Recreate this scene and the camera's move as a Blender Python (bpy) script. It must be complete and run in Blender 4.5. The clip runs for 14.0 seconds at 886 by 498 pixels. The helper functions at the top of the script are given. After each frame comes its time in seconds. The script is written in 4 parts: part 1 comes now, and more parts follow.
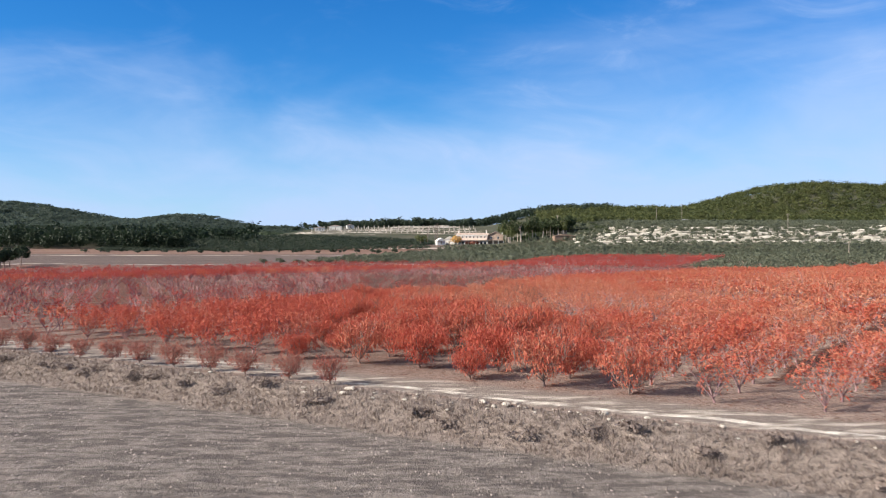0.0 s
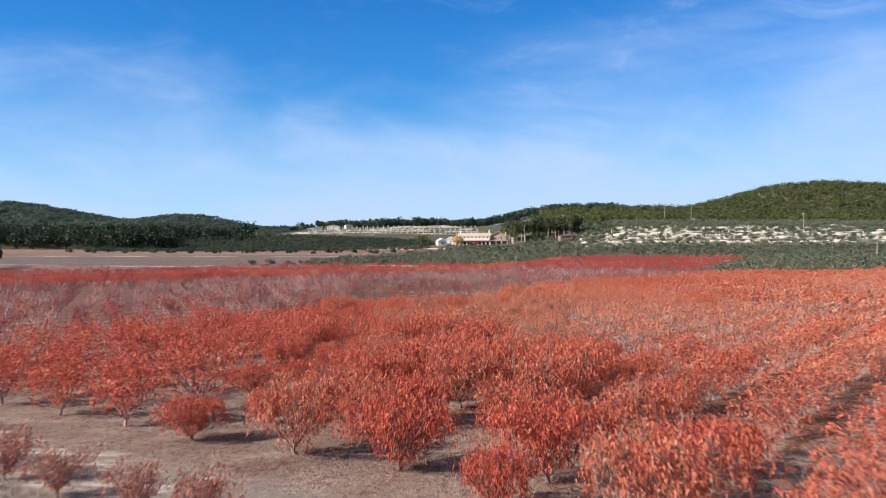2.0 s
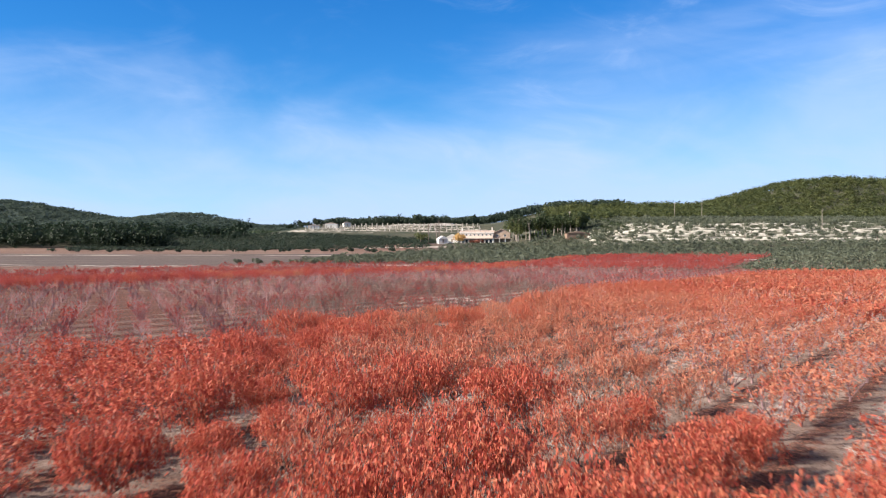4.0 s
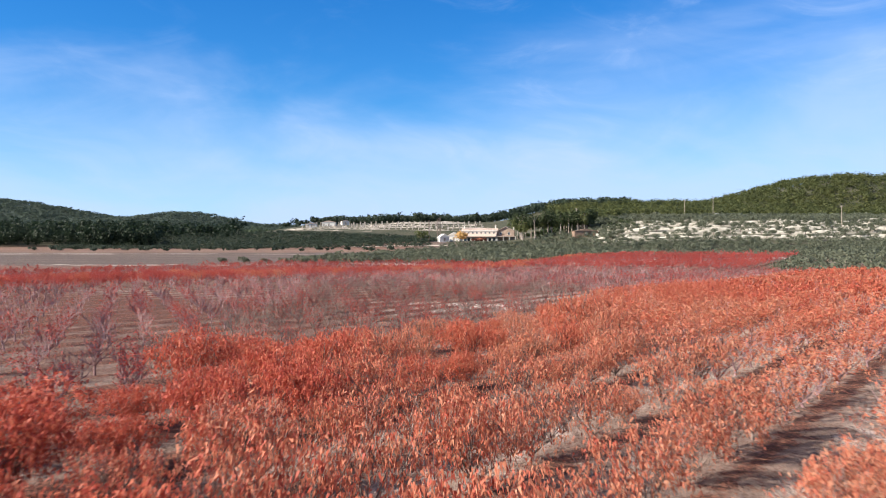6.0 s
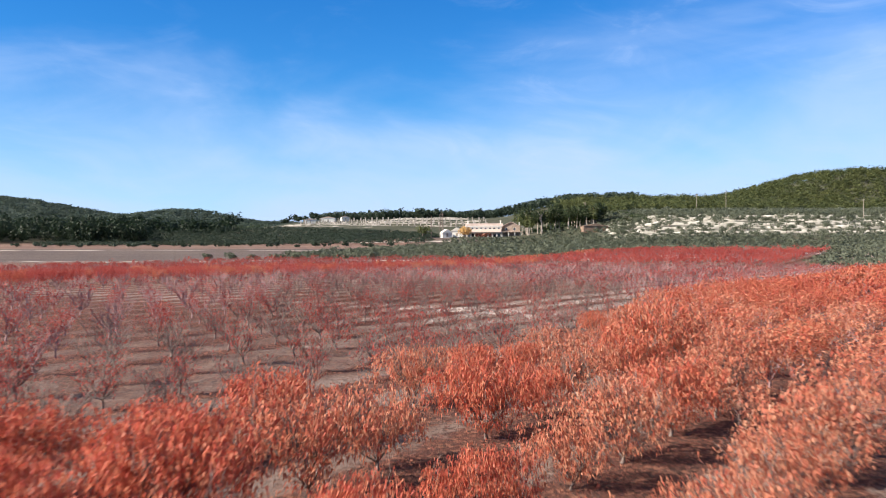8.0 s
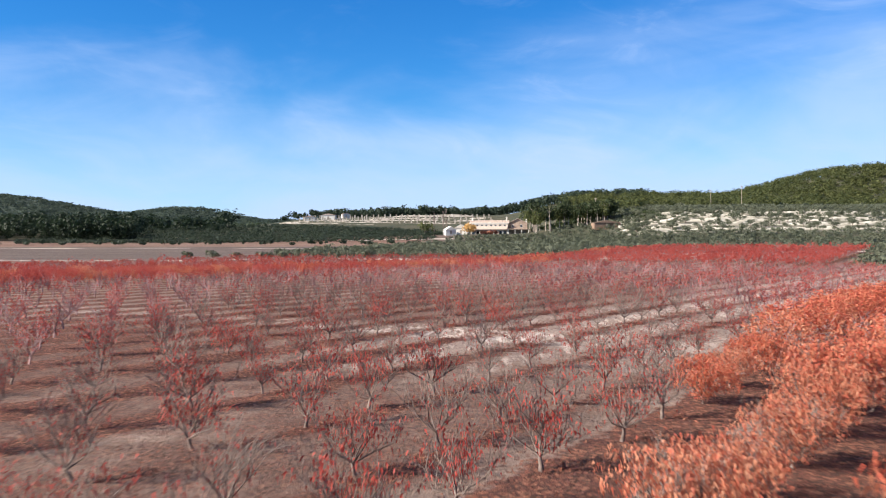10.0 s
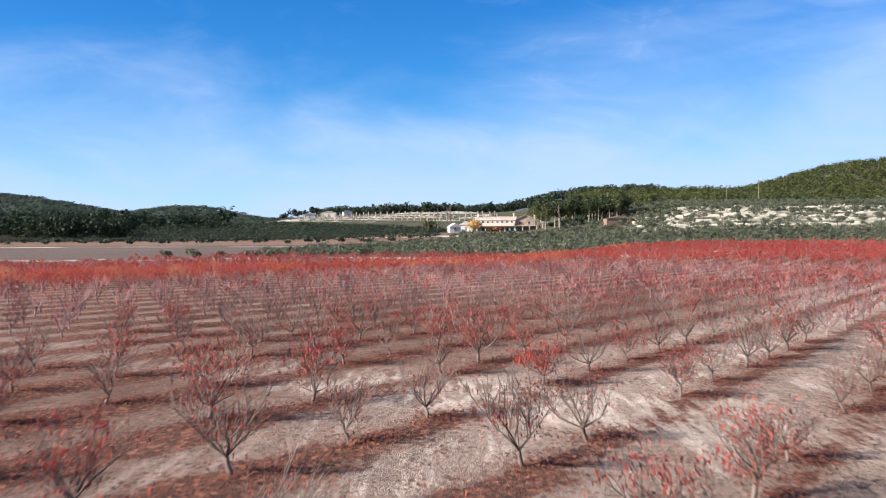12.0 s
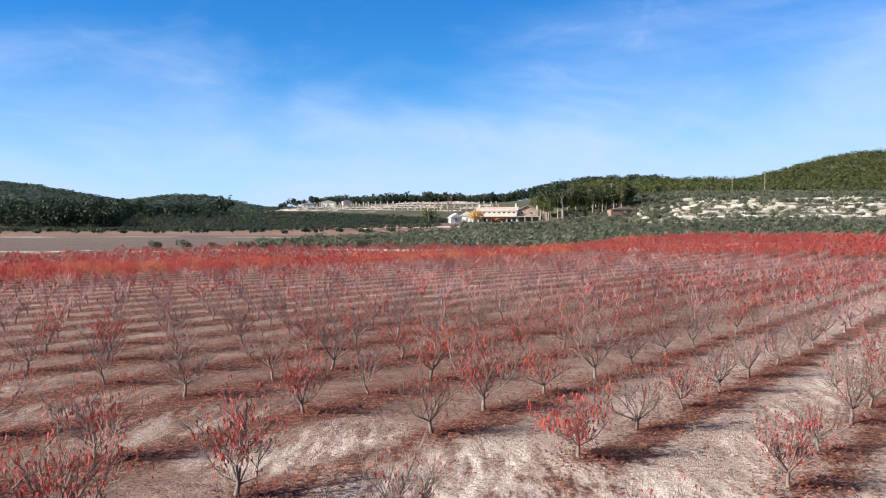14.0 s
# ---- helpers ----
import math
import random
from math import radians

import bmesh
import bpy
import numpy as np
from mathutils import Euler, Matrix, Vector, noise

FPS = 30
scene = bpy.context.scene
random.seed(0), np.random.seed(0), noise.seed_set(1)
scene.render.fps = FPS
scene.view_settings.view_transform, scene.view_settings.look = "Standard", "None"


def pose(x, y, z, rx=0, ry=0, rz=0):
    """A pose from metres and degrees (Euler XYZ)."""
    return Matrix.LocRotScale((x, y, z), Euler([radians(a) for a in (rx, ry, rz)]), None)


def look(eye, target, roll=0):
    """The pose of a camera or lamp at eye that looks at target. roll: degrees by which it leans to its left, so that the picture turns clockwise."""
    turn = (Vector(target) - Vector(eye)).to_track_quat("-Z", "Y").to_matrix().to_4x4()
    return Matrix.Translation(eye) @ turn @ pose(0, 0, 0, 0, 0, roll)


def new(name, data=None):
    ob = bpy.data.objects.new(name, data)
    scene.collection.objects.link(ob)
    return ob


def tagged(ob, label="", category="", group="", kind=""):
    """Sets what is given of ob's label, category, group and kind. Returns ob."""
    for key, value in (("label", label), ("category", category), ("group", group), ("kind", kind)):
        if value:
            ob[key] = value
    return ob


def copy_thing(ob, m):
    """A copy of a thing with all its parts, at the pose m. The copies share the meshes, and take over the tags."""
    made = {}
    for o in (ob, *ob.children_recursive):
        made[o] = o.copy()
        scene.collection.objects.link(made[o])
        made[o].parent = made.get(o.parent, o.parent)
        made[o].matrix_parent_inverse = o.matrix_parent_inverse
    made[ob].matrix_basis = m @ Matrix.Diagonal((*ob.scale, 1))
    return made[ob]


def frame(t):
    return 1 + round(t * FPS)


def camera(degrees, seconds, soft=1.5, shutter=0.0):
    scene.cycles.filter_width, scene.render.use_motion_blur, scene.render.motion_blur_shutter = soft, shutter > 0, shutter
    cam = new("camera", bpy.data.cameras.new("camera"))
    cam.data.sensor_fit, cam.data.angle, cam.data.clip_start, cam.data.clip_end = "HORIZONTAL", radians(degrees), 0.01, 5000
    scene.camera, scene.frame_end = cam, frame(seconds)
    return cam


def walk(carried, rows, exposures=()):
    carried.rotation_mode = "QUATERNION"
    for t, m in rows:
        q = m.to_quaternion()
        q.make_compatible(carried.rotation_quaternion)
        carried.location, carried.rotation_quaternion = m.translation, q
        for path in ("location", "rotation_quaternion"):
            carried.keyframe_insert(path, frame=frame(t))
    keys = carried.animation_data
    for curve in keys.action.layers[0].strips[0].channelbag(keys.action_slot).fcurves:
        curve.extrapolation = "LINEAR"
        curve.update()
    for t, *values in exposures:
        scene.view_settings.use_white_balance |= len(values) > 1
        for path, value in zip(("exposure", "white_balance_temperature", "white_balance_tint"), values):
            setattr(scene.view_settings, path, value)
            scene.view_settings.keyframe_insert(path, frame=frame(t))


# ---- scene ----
cam = camera(52.9, 14.0, soft=1.05, shutter=0.4)
PATH = [
    (0, look((2.431, 3.801, 7.067), (2.396, 103.801, 7.264), 0.07)),
    (0.5, look((2.407, 9.846, 7.204), (2.311, 109.846, 7.361), 0.13)),
    (1, look((2.402, 15.804, 7.244), (2.280, 115.804, 7.441), 0.14)),
    (1.5, look((2.413, 21.848, 7.216), (2.283, 121.848, 7.460), 0.13)),
    (2, look((2.444, 28.330, 7.151), (2.293, 128.329, 7.409), 0.09)),
    (2.5, look((2.493, 35.097, 7.082), (2.305, 135.097, 7.327), 0.06)),
    (3, look((2.558, 41.766, 7.031), (2.327, 141.766, 7.233), 0.04)),
    (3.5, look((2.626, 48.318, 6.996), (2.353, 148.318, 7.145), 0.03)),
    (4, look((2.683, 54.817, 6.956), (2.369, 154.817, 7.065), 0.02)),
    (4.5, look((2.719, 61.277, 6.877), (2.366, 161.276, 6.970), 0.02)),
    (5, look((2.725, 67.668, 6.732), (2.335, 167.667, 6.829), 0.02)),
    (5.5, look((2.700, 73.931, 6.509), (2.274, 173.931, 6.615), 0.01)),
    (6, look((2.653, 79.991, 6.231), (2.187, 179.990, 6.315), -0.00)),
    (6.5, look((2.606, 85.813, 5.955), (2.090, 185.812, 5.968), -0.01)),
    (7, look((2.583, 91.519, 5.726), (1.998, 191.517, 5.678), -0.02)),
    (7.5, look((2.611, 97.273, 5.566), (1.929, 197.271, 5.459), -0.05)),
    (8, look((2.700, 103.296, 5.473), (1.899, 203.293, 5.271), -0.07)),
    (8.5, look((2.838, 109.510, 5.419), (1.911, 209.506, 5.126), -0.09)),
    (9, look((3.001, 115.836, 5.371), (1.944, 215.831, 5.043), -0.09)),
    (9.5, look((3.161, 122.175, 5.295), (1.969, 222.168, 4.965), -0.08)),
    (10, look((3.288, 128.405, 5.171), (1.956, 228.396, 4.795), -0.07)),
    (10.5, look((3.364, 134.464, 5.003), (1.885, 234.453, 4.488), -0.09)),
    (10.75, look((3.380, 137.442, 4.913), (1.827, 237.430, 4.303), -0.11)),
    (11, look((3.381, 140.416, 4.831), (1.757, 240.403, 4.133), -0.14)),
    (11.25, look((3.370, 143.426, 4.771), (1.678, 243.412, 4.024), -0.18)),
    (11.5, look((3.350, 146.475, 4.746), (1.596, 246.460, 4.017), -0.21)),
    (11.75, look((3.326, 149.507, 4.769), (1.515, 249.491, 4.121), -0.25)),
    (12, look((3.301, 152.388, 4.841), (1.437, 252.371, 4.280), -0.28)),
    (12.25, look((3.279, 154.971, 4.954), (1.366, 254.953, 4.421), -0.31)),
    (12.5, look((3.264, 157.168, 5.089), (1.307, 257.149, 4.503), -0.32)),
    (12.75, look((3.256, 158.928, 5.224), (1.265, 258.909, 4.504), -0.32)),
    (13, look((3.258, 160.226, 5.337), (1.242, 260.205, 4.422), -0.30)),
    (13.25, look((3.267, 161.076, 5.415), (1.240, 261.055, 4.269), -0.26)),
    (13.5, look((3.285, 161.558, 5.450), (1.260, 261.538, 4.077), -0.21)),
    (13.75, look((3.311, 161.757, 5.440), (1.303, 261.737, 3.874), -0.13)),
    (14, look((3.344, 161.700, 5.384), (1.367, 261.681, 3.673), -0.04)),
]
walk(cam, PATH, [(0, 1.13), (1.5, 1.14), (3, 1.25), (6, 1.28), (14, 1.28)])

# ---- world, sun, exposure ----
SUN_EL, SUN_AZ = radians(29), radians(-107)      # azimuth from +y towards +x: the sun stands to the left
sun_from = Vector((math.sin(SUN_AZ) * math.cos(SUN_EL), math.cos(SUN_AZ) * math.cos(SUN_EL), math.sin(SUN_EL)))
world = bpy.data.worlds.new("sky")
scene.world = world
world.use_nodes = True
wt = world.node_tree
wt.nodes.clear()


def wnode(kind, **values):
    n = wt.nodes.new(kind)
    for k, v in values.items():
        n.inputs[k].default_value = v
    return n


w_out = wnode("ShaderNodeOutputWorld")
w_bg = wnode("ShaderNodeBackground", Strength=0.051)
w_sky = wt.nodes.new("ShaderNodeTexSky")
w_sky.sky_type, w_sky.sun_disc = "NISHITA", False
w_sky.sun_elevation, w_sky.sun_rotation = SUN_EL, SUN_AZ
w_sky.air_density, w_sky.dust_density, w_sky.ozone_density, w_sky.altitude = 1.0, 0.0, 3.0, 600
w_hsv = wnode("ShaderNodeHueSaturation", Saturation=1.36, Value=1.0)
w_tint = wnode("ShaderNodeMixRGB", Fac=1.0, Color2=(0.62, 1.04, 1.36, 1))
w_tint.blend_type = "MULTIPLY"
w_co = wt.nodes.new("ShaderNodeTexCoord")
w_map = wnode("ShaderNodeMapping", Scale=(1.0, 1.0, 2.6), Rotation=(0.0, 0.22, 0.0), Location=(0.35, 0.0, 0.1))
w_n1 = wnode("ShaderNodeTexNoise", Scale=2.6, Detail=5.0, Roughness=0.5, Distortion=0.5)
w_n2 = wnode("ShaderNodeTexNoise", Scale=7.0, Detail=6.0, Roughness=0.6, Distortion=1.2)
w_sep = wt.nodes.new("ShaderNodeSeparateXYZ")


def wrange(v, lo, hi, a, b):
    r = wt.nodes.new("ShaderNodeMapRange")
    r.interpolation_type = "SMOOTHSTEP"
    for k, w in (("From Min", lo), ("From Max", hi), ("To Min", a), ("To Max", b)):
        r.inputs[k].default_value = w
    wt.links.new(v, r.inputs[0])
    return r.outputs[0]


def wmath(op, a, b):
    n = wt.nodes.new("ShaderNodeMath")
    n.operation = op
    for k, v in enumerate((a, b)):
        if isinstance(v, bpy.types.NodeSocket):
            wt.links.new(v, n.inputs[k])
        else:
            n.inputs[k].default_value = v
    return n.outputs[0]


L = wt.links.new
L(w_co.outputs["Generated"], w_map.inputs["Vector"])
L(w_co.outputs["Generated"], w_sep.inputs[0])
L(w_map.outputs[0], w_n1.inputs["Vector"])
L(w_map.outputs[0], w_n2.inputs["Vector"])
# thin high cloud, thickest low in the sky
up = w_sep.outputs[2]
veil = wmath("MULTIPLY", wmath("SUBTRACT", w_n1.outputs[0], 0.5), 0.34)
veil = wmath("ADD", veil, wmath("MULTIPLY", wmath("SUBTRACT", w_n2.outputs[0], 0.5), 0.07))
tilt = wmath("MULTIPLY", w_sep.outputs[0], 0.085)
cover = wrange(wmath("SUBTRACT", wmath("SUBTRACT", up, veil), tilt), 0.02, 0.25, 0.86, 0.0)
streak = wmath("MULTIPLY", wrange(w_n2.outputs[0], 0.5, 0.75, 0.0, 0.17), wrange(w_n1.outputs[0], 0.4, 0.6, 0.2, 1.0))
streak = wmath("MULTIPLY", streak, wrange(w_sep.outputs[0], -0.35, 0.15, 0.25, 1.0))
low = wmath("MULTIPLY", wrange(wmath("ADD", up, wmath("MULTIPLY", wmath("SUBTRACT", w_n1.outputs[0], 0.5), 0.12)), 0.03, 0.15, 0.14, 0.0), wrange(w_sep.outputs[0], 0.12, -0.25, 0.0, 1.0))
cover = wmath("MINIMUM", wmath("ADD", wmath("ADD", cover, low), streak), 0.92)
w_mix = wnode("ShaderNodeMixRGB", Color2=(4.85, 6.25, 9.2, 1))
L(w_sky.outputs[0], w_hsv.inputs["Color"])
L(w_hsv.outputs[0], w_tint.inputs["Color1"])
L(w_tint.outputs[0], w_mix.inputs["Color1"])
L(cover, w_mix.inputs["Fac"])
# upper sky, out of view: grey-white veil added to take blue from shadows
w_high = wnode("ShaderNodeMixRGB", Color2=(1.9, 2.2, 2.8, 1))
L(w_mix.outputs[0], w_high.inputs["Color1"])
L(wrange(up, 0.31, 0.58, 0.0, 0.85), w_high.inputs["Fac"])
L(w_high.outputs[0], w_bg.inputs["Color"])
L(w_bg.outputs[0], w_out.inputs["Surface"])

sun_data = bpy.data.lights.new("sun", "SUN")
sun_data.energy, sun_data.angle, sun_data.color = 5.0, radians(0.53), (1.0, 0.915, 0.80)
sun = new("sun", sun_data)
sun.matrix_world = look((0, 0, 0), -sun_from)


UX, UY = 0.5432, 0.8396                # the way of the orchard rows over the ground


# ---- materials ----
def material(name, rough=0.9):
    m = bpy.data.materials.new(name)
    m.use_nodes = True
    nt = m.node_tree
    b = nt.nodes["Principled BSDF"]
    b.inputs["Roughness"].default_value = rough
    b.inputs["Specular IOR Level"].default_value = 0.25
    return m, nt, b


def node(nt, kind, **values):
    n = nt.nodes.new(kind)
    for k, v in values.items():
        n.inputs[k].default_value = v
    return n


def place(nt, scale=(1, 1, 1), turn=0.0):
    g = nt.nodes.new("ShaderNodeNewGeometry")
    mp = node(nt, "ShaderNodeMapping", Scale=scale, Rotation=(0, 0, turn))
    nt.links.new(g.outputs["Position"], mp.inputs["Vector"])
    return mp.outputs[0]


def noisy(nt, where, scale, detail=4.0, rough=0.55, lo=0.35, hi=0.65):
    n = node(nt, "ShaderNodeTexNoise", Scale=scale, Detail=detail, Roughness=rough)
    nt.links.new(where, n.inputs["Vector"])
    r = nt.nodes.new("ShaderNodeMapRange")
    r.inputs["From Min"].default_value, r.inputs["From Max"].default_value = lo, hi
    nt.links.new(n.outputs[0], r.inputs[0])
    return r.outputs[0]


def mix(nt, fac, a, b, kind="MIX"):
    n = nt.nodes.new("ShaderNodeMixRGB")
    n.blend_type = kind
    for k, v in (("Fac", fac), ("Color1", a), ("Color2", b)):
        if isinstance(v, bpy.types.NodeSocket):
            nt.links.new(v, n.inputs[k])
        else:
            n.inputs[k].default_value = (*v, 1) if isinstance(v, tuple) else v
    return n.outputs[0]


def maths(nt, op, a, b=0.0, c=None):
    n = nt.nodes.new("ShaderNodeMath")
    n.operation = op
    for k, v in enumerate((a, b) if c is None else (a, b, c)):
        if isinstance(v, bpy.types.NodeSocket):
            nt.links.new(v, n.inputs[k])
        else:
            n.inputs[k].default_value = v
    return n.outputs[0]


def ranged(nt, v, lo, hi, a=0.0, b=1.0, smooth=True):
    r = nt.nodes.new("ShaderNodeMapRange")
    r.interpolation_type = "SMOOTHSTEP" if smooth else "LINEAR"
    for k, w in (("From Min", lo), ("From Max", hi), ("To Min", a), ("To Max", b)):
        r.inputs[k].default_value = w
    nt.links.new(v, r.inputs[0])
    return r.outputs[0]


def bumped(nt, b, height, strength=0.5, distance=0.1):
    n = node(nt, "ShaderNodeBump", Strength=strength, Distance=distance)
    nt.links.new(height, n.inputs["Height"])
    nt.links.new(n.outputs[0], b.inputs["Normal"])


def simple(name, colour, colour2, scale, rough=0.9, fine=8.0):
    """A two-tone surface with a broad and a fine noise and a little relief."""
    m, nt, b = material(name, rough)
    p = place(nt)
    c = mix(nt, noisy(nt, p, scale), colour, colour2)
    k = noisy(nt, p, scale * fine, 3)
    c = mix(nt, maths(nt, "MULTIPLY", k, 0.35), c, tuple(0.55 * v for v in colour))
    nt.links.new(c, b.inputs["Base Color"])
    bumped(nt, b, k, 0.4, 0.03)
    return m


def leafy(name, tones, zone=0.02, through_light=0.35, drift=0.0):
    """Leaves: a tone for each leaf, shifted in broad zones over the ground, letting some light through."""
    m, nt, b = material(name, 0.6)
    g = nt.nodes.new("ShaderNodeNewGeometry")
    ramp = nt.nodes.new("ShaderNodeValToRGB")
    els = ramp.color_ramp.elements
    while len(els) < len(tones):
        els.new(0.5)
    for k, t in enumerate(tones):
        els[k].position, els[k].color = k / (len(tones) - 1), (*t, 1)
    z = noisy(nt, place(nt), zone, 2, lo=0.3, hi=0.7)
    f = maths(nt, "ADD", maths(nt, "MULTIPLY", g.outputs["Random Per Island"], 0.58), maths(nt, "ADD", maths(nt, "MULTIPLY", z, 0.28), 0.06))
    if drift:
        across = nt.nodes.new("ShaderNodeSeparateXYZ")
        nt.links.new(place(nt, (1, 1, 1), math.atan2(UX, UY)), across.inputs[0])
        along = maths(nt, "ADD", across.outputs[1], maths(nt, "MULTIPLY", across.outputs[0], 0.6))
        f = maths(nt, "ADD", maths(nt, "MULTIPLY", f, 1 - 0.5 * drift), ranged(nt, along, 30, 82, -0.4 * drift, 0.75 * drift))
    nt.links.new(f, ramp.inputs[0])
    nt.links.new(ramp.outputs[0], b.inputs["Base Color"])
    tr = nt.nodes.new("ShaderNodeBsdfTranslucent")
    nt.links.new(ramp.outputs[0], tr.inputs["Color"])
    ms = node(nt, "ShaderNodeMixShader", Fac=through_light)
    nt.links.new(b.outputs[0], ms.inputs[1])
    nt.links.new(tr.outputs[0], ms.inputs[2])
    nt.links.new(ms.outputs[0], nt.nodes["Material Output"].inputs["Surface"])
    return m


RED_LEAF = leafy("red_orange_leaf", [(0.14, 0.020, 0.016), (0.39, 0.068, 0.048), (0.475, 0.112, 0.066), (0.51, 0.185, 0.105), (0.48, 0.28, 0.165)], 0.02, 0.34, 0.18)
FADED_LEAF = leafy("faded_leaf", [(0.18, 0.030, 0.022), (0.40, 0.078, 0.052), (0.47, 0.150, 0.088), (0.51, 0.235, 0.142), (0.50, 0.33, 0.22)], 0.03, 0.32, 0.20)
CRIMSON_LEAF = leafy("crimson_leaf", [(0.22, 0.036, 0.034), (0.42, 0.070, 0.058), (0.52, 0.155, 0.112)], 0.02, 0.35)
MAROON_LEAF = leafy("limp_maroon_leaf", [(0.14, 0.024, 0.022), (0.36, 0.055, 0.045), (0.50, 0.13, 0.09)], 0.05, 0.30)
LITTER_LEAF = leafy("fallen_leaf", [(0.040, 0.018, 0.013), (0.12, 0.038, 0.026), (0.24, 0.080, 0.046), (0.40, 0.22, 0.14)], 0.1, 0.1)
TWIG = simple("pale_twig", (0.34, 0.214, 0.216), (0.215, 0.131, 0.134), 4.0)
BARK = simple("grey_bark", (0.26, 0.205, 0.180), (0.125, 0.092, 0.082), 6.0)
PINE_BARK = simple("pale_pine_bark", (0.42, 0.36, 0.31), (0.27, 0.22, 0.19), 3.0)
YOUNG_LEAF = leafy("brownish_red_leaf", [(0.17, 0.045, 0.035), (0.32, 0.10, 0.075), (0.42, 0.21, 0.15)], 0.1, 0.3)
PINE_LEAF = leafy("pine_needles", [(0.044, 0.060, 0.026), (0.076, 0.094, 0.036), (0.116, 0.128, 0.047), (0.160, 0.158, 0.062)], 0.012, 0.5)
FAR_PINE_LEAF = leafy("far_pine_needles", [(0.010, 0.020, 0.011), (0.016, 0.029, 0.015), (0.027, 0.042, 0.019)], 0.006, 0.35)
DARK_PINE_LEAF = leafy("dark_pine_needles", [(0.018, 0.030, 0.013), (0.036, 0.052, 0.020), (0.065, 0.080, 0.030)], 0.02, 0.3)
# bluer than the near pines: distance haze is part of these tones
SKYLINE_LEAF = leafy("haze_tinted_skyline_needles", [(0.022, 0.038, 0.028), (0.034, 0.052, 0.034), (0.052, 0.070, 0.042)], 0.01, 0.3)
# greyed and shifted to blue: valley haze is put into this green
HILL_LEAF = leafy("haze_tinted_hill_needles", [(0.058, 0.082, 0.070), (0.065, 0.089, 0.070), (0.076, 0.099, 0.071)], 0.004, 0.5)
FOOTHILL_LEAF = leafy("foothill_needles", [(0.040, 0.060, 0.038), (0.056, 0.078, 0.044), (0.078, 0.098, 0.052)], 0.01, 0.45)
OLIVE_LEAF = leafy("olive_leaf", [(0.060, 0.073, 0.047), (0.103, 0.116, 0.077), (0.163, 0.172, 0.120)], 0.02, 0.35)
DARK_OLIVE_LEAF = leafy("dark_grove_leaf", [(0.026, 0.040, 0.028), (0.036, 0.052, 0.034), (0.049, 0.066, 0.042)], 0.02, 0.35)
DRY_GRASS = leafy("dry_grass", [(0.13, 0.100, 0.086), (0.215, 0.170, 0.148), (0.33, 0.27, 0.237)], 0.15, 0.2)
AMBER_LEAF = leafy("amber_leaf", [(0.34, 0.18, 0.06), (0.46, 0.27, 0.09), (0.52, 0.35, 0.15)], 0.05, 0.3)
STONE = simple("pale_limestone", (0.62, 0.57, 0.50), (0.42, 0.38, 0.33), 2.0)
PLASTER = simple("cream_plaster", (0.63, 0.555, 0.49), (0.53, 0.465, 0.40), 0.5)
# house wall on the wing, browned to put its shade into the colour
SHADED_WING = simple("tan_shaded_wing_wall", (0.40, 0.31, 0.25), (0.28, 0.215, 0.17), 0.6)
WHITE = simple("white_stucco", (0.74, 0.71, 0.66), (0.64, 0.61, 0.56), 0.4)
ROOF = simple("clay_roof_tiles", (0.45, 0.345, 0.29), (0.56, 0.45, 0.385), 1.5)
RUST = simple("rust_brown_sheet", (0.20, 0.135, 0.10), (0.28, 0.19, 0.14), 0.8)
POLE = simple("weathered_pole", (0.40, 0.34, 0.28), (0.28, 0.24, 0.20), 3.0)
GLASS, _nt, _b = material("dark_window_glass", 0.08)
_b.inputs["Base Color"].default_value = (0.03, 0.04, 0.05, 1)
_b.inputs["Specular IOR Level"].default_value = 0.6


# ---- plan: rows run along U, the rows follow one another along V ----
ROW_GAP, TREE_GAP, ROW_0, TREE_0 = 4.75, 3.6, -94.1, 157.25
RED_ROW_0, RED_ROW_GAP = -11.8, 4.6


def from_uv(u, v):
    return UX * u + UY * v, UY * u - UX * v


def smooth(a, b, t):
    t = np.clip((t - a) / (b - a), 0, 1)
    return t * t * (3 - 2 * t)


def bell(x, c, s):
    return np.exp(-((x - c) / s) ** 2)


def height(x, y):
    """The lie of the land: a level orchard, a low field before it, and slopes and wooded hills round it."""
    x, y = np.asarray(x, float), np.asarray(y, float)
    u = UX * x + UY * y
    right, left = smooth(30, 130, x), smooth(10, -130, x)
    h = -1.1 * smooth(40.7, 36.3, u) * smooth(120, 60, np.abs(x))
    h = h + np.maximum(6.2 * np.clip((y - 345) / 255, 0, 1), 3.6 * smooth(300, 410, u) * smooth(-40, 60, x)) + 5.8 * smooth(560, 660, y) * (1 - 0.75 * left)
    h = h + right * (12.4 * smooth(455, 640, y) + 6 * smooth(620, 740, y))
    h = h + (21 - 8.5 * smooth(0, -130, x)) * smooth(730, 960, y) * smooth(-200, -120, x) * smooth(120, 30, x)
    h = h + left * 10.5 * smooth(620, 800, y) + 7 * left * smooth(800, 1300, y) * smooth(-150, -300, x)
    h = h + 21 * smooth(30, 120, x) * smooth(735, 1060, y)
    h = h + smooth(110, 190, x) * smooth(780, 1030, y) + (26 * smooth(265, 410, x) + 3 * bell(x, 425, 40)) * smooth(780, 1030, y)
    hills = 47 + 68 * bell(x, -1210, 270) + 30 * bell(x, -660, 110) + 8 * bell(x, -900, 250)
    return h + (hills - 8) * smooth(1500, 2450, y) * smooth(4200, 2600, y) * smooth(-200, -420, x)


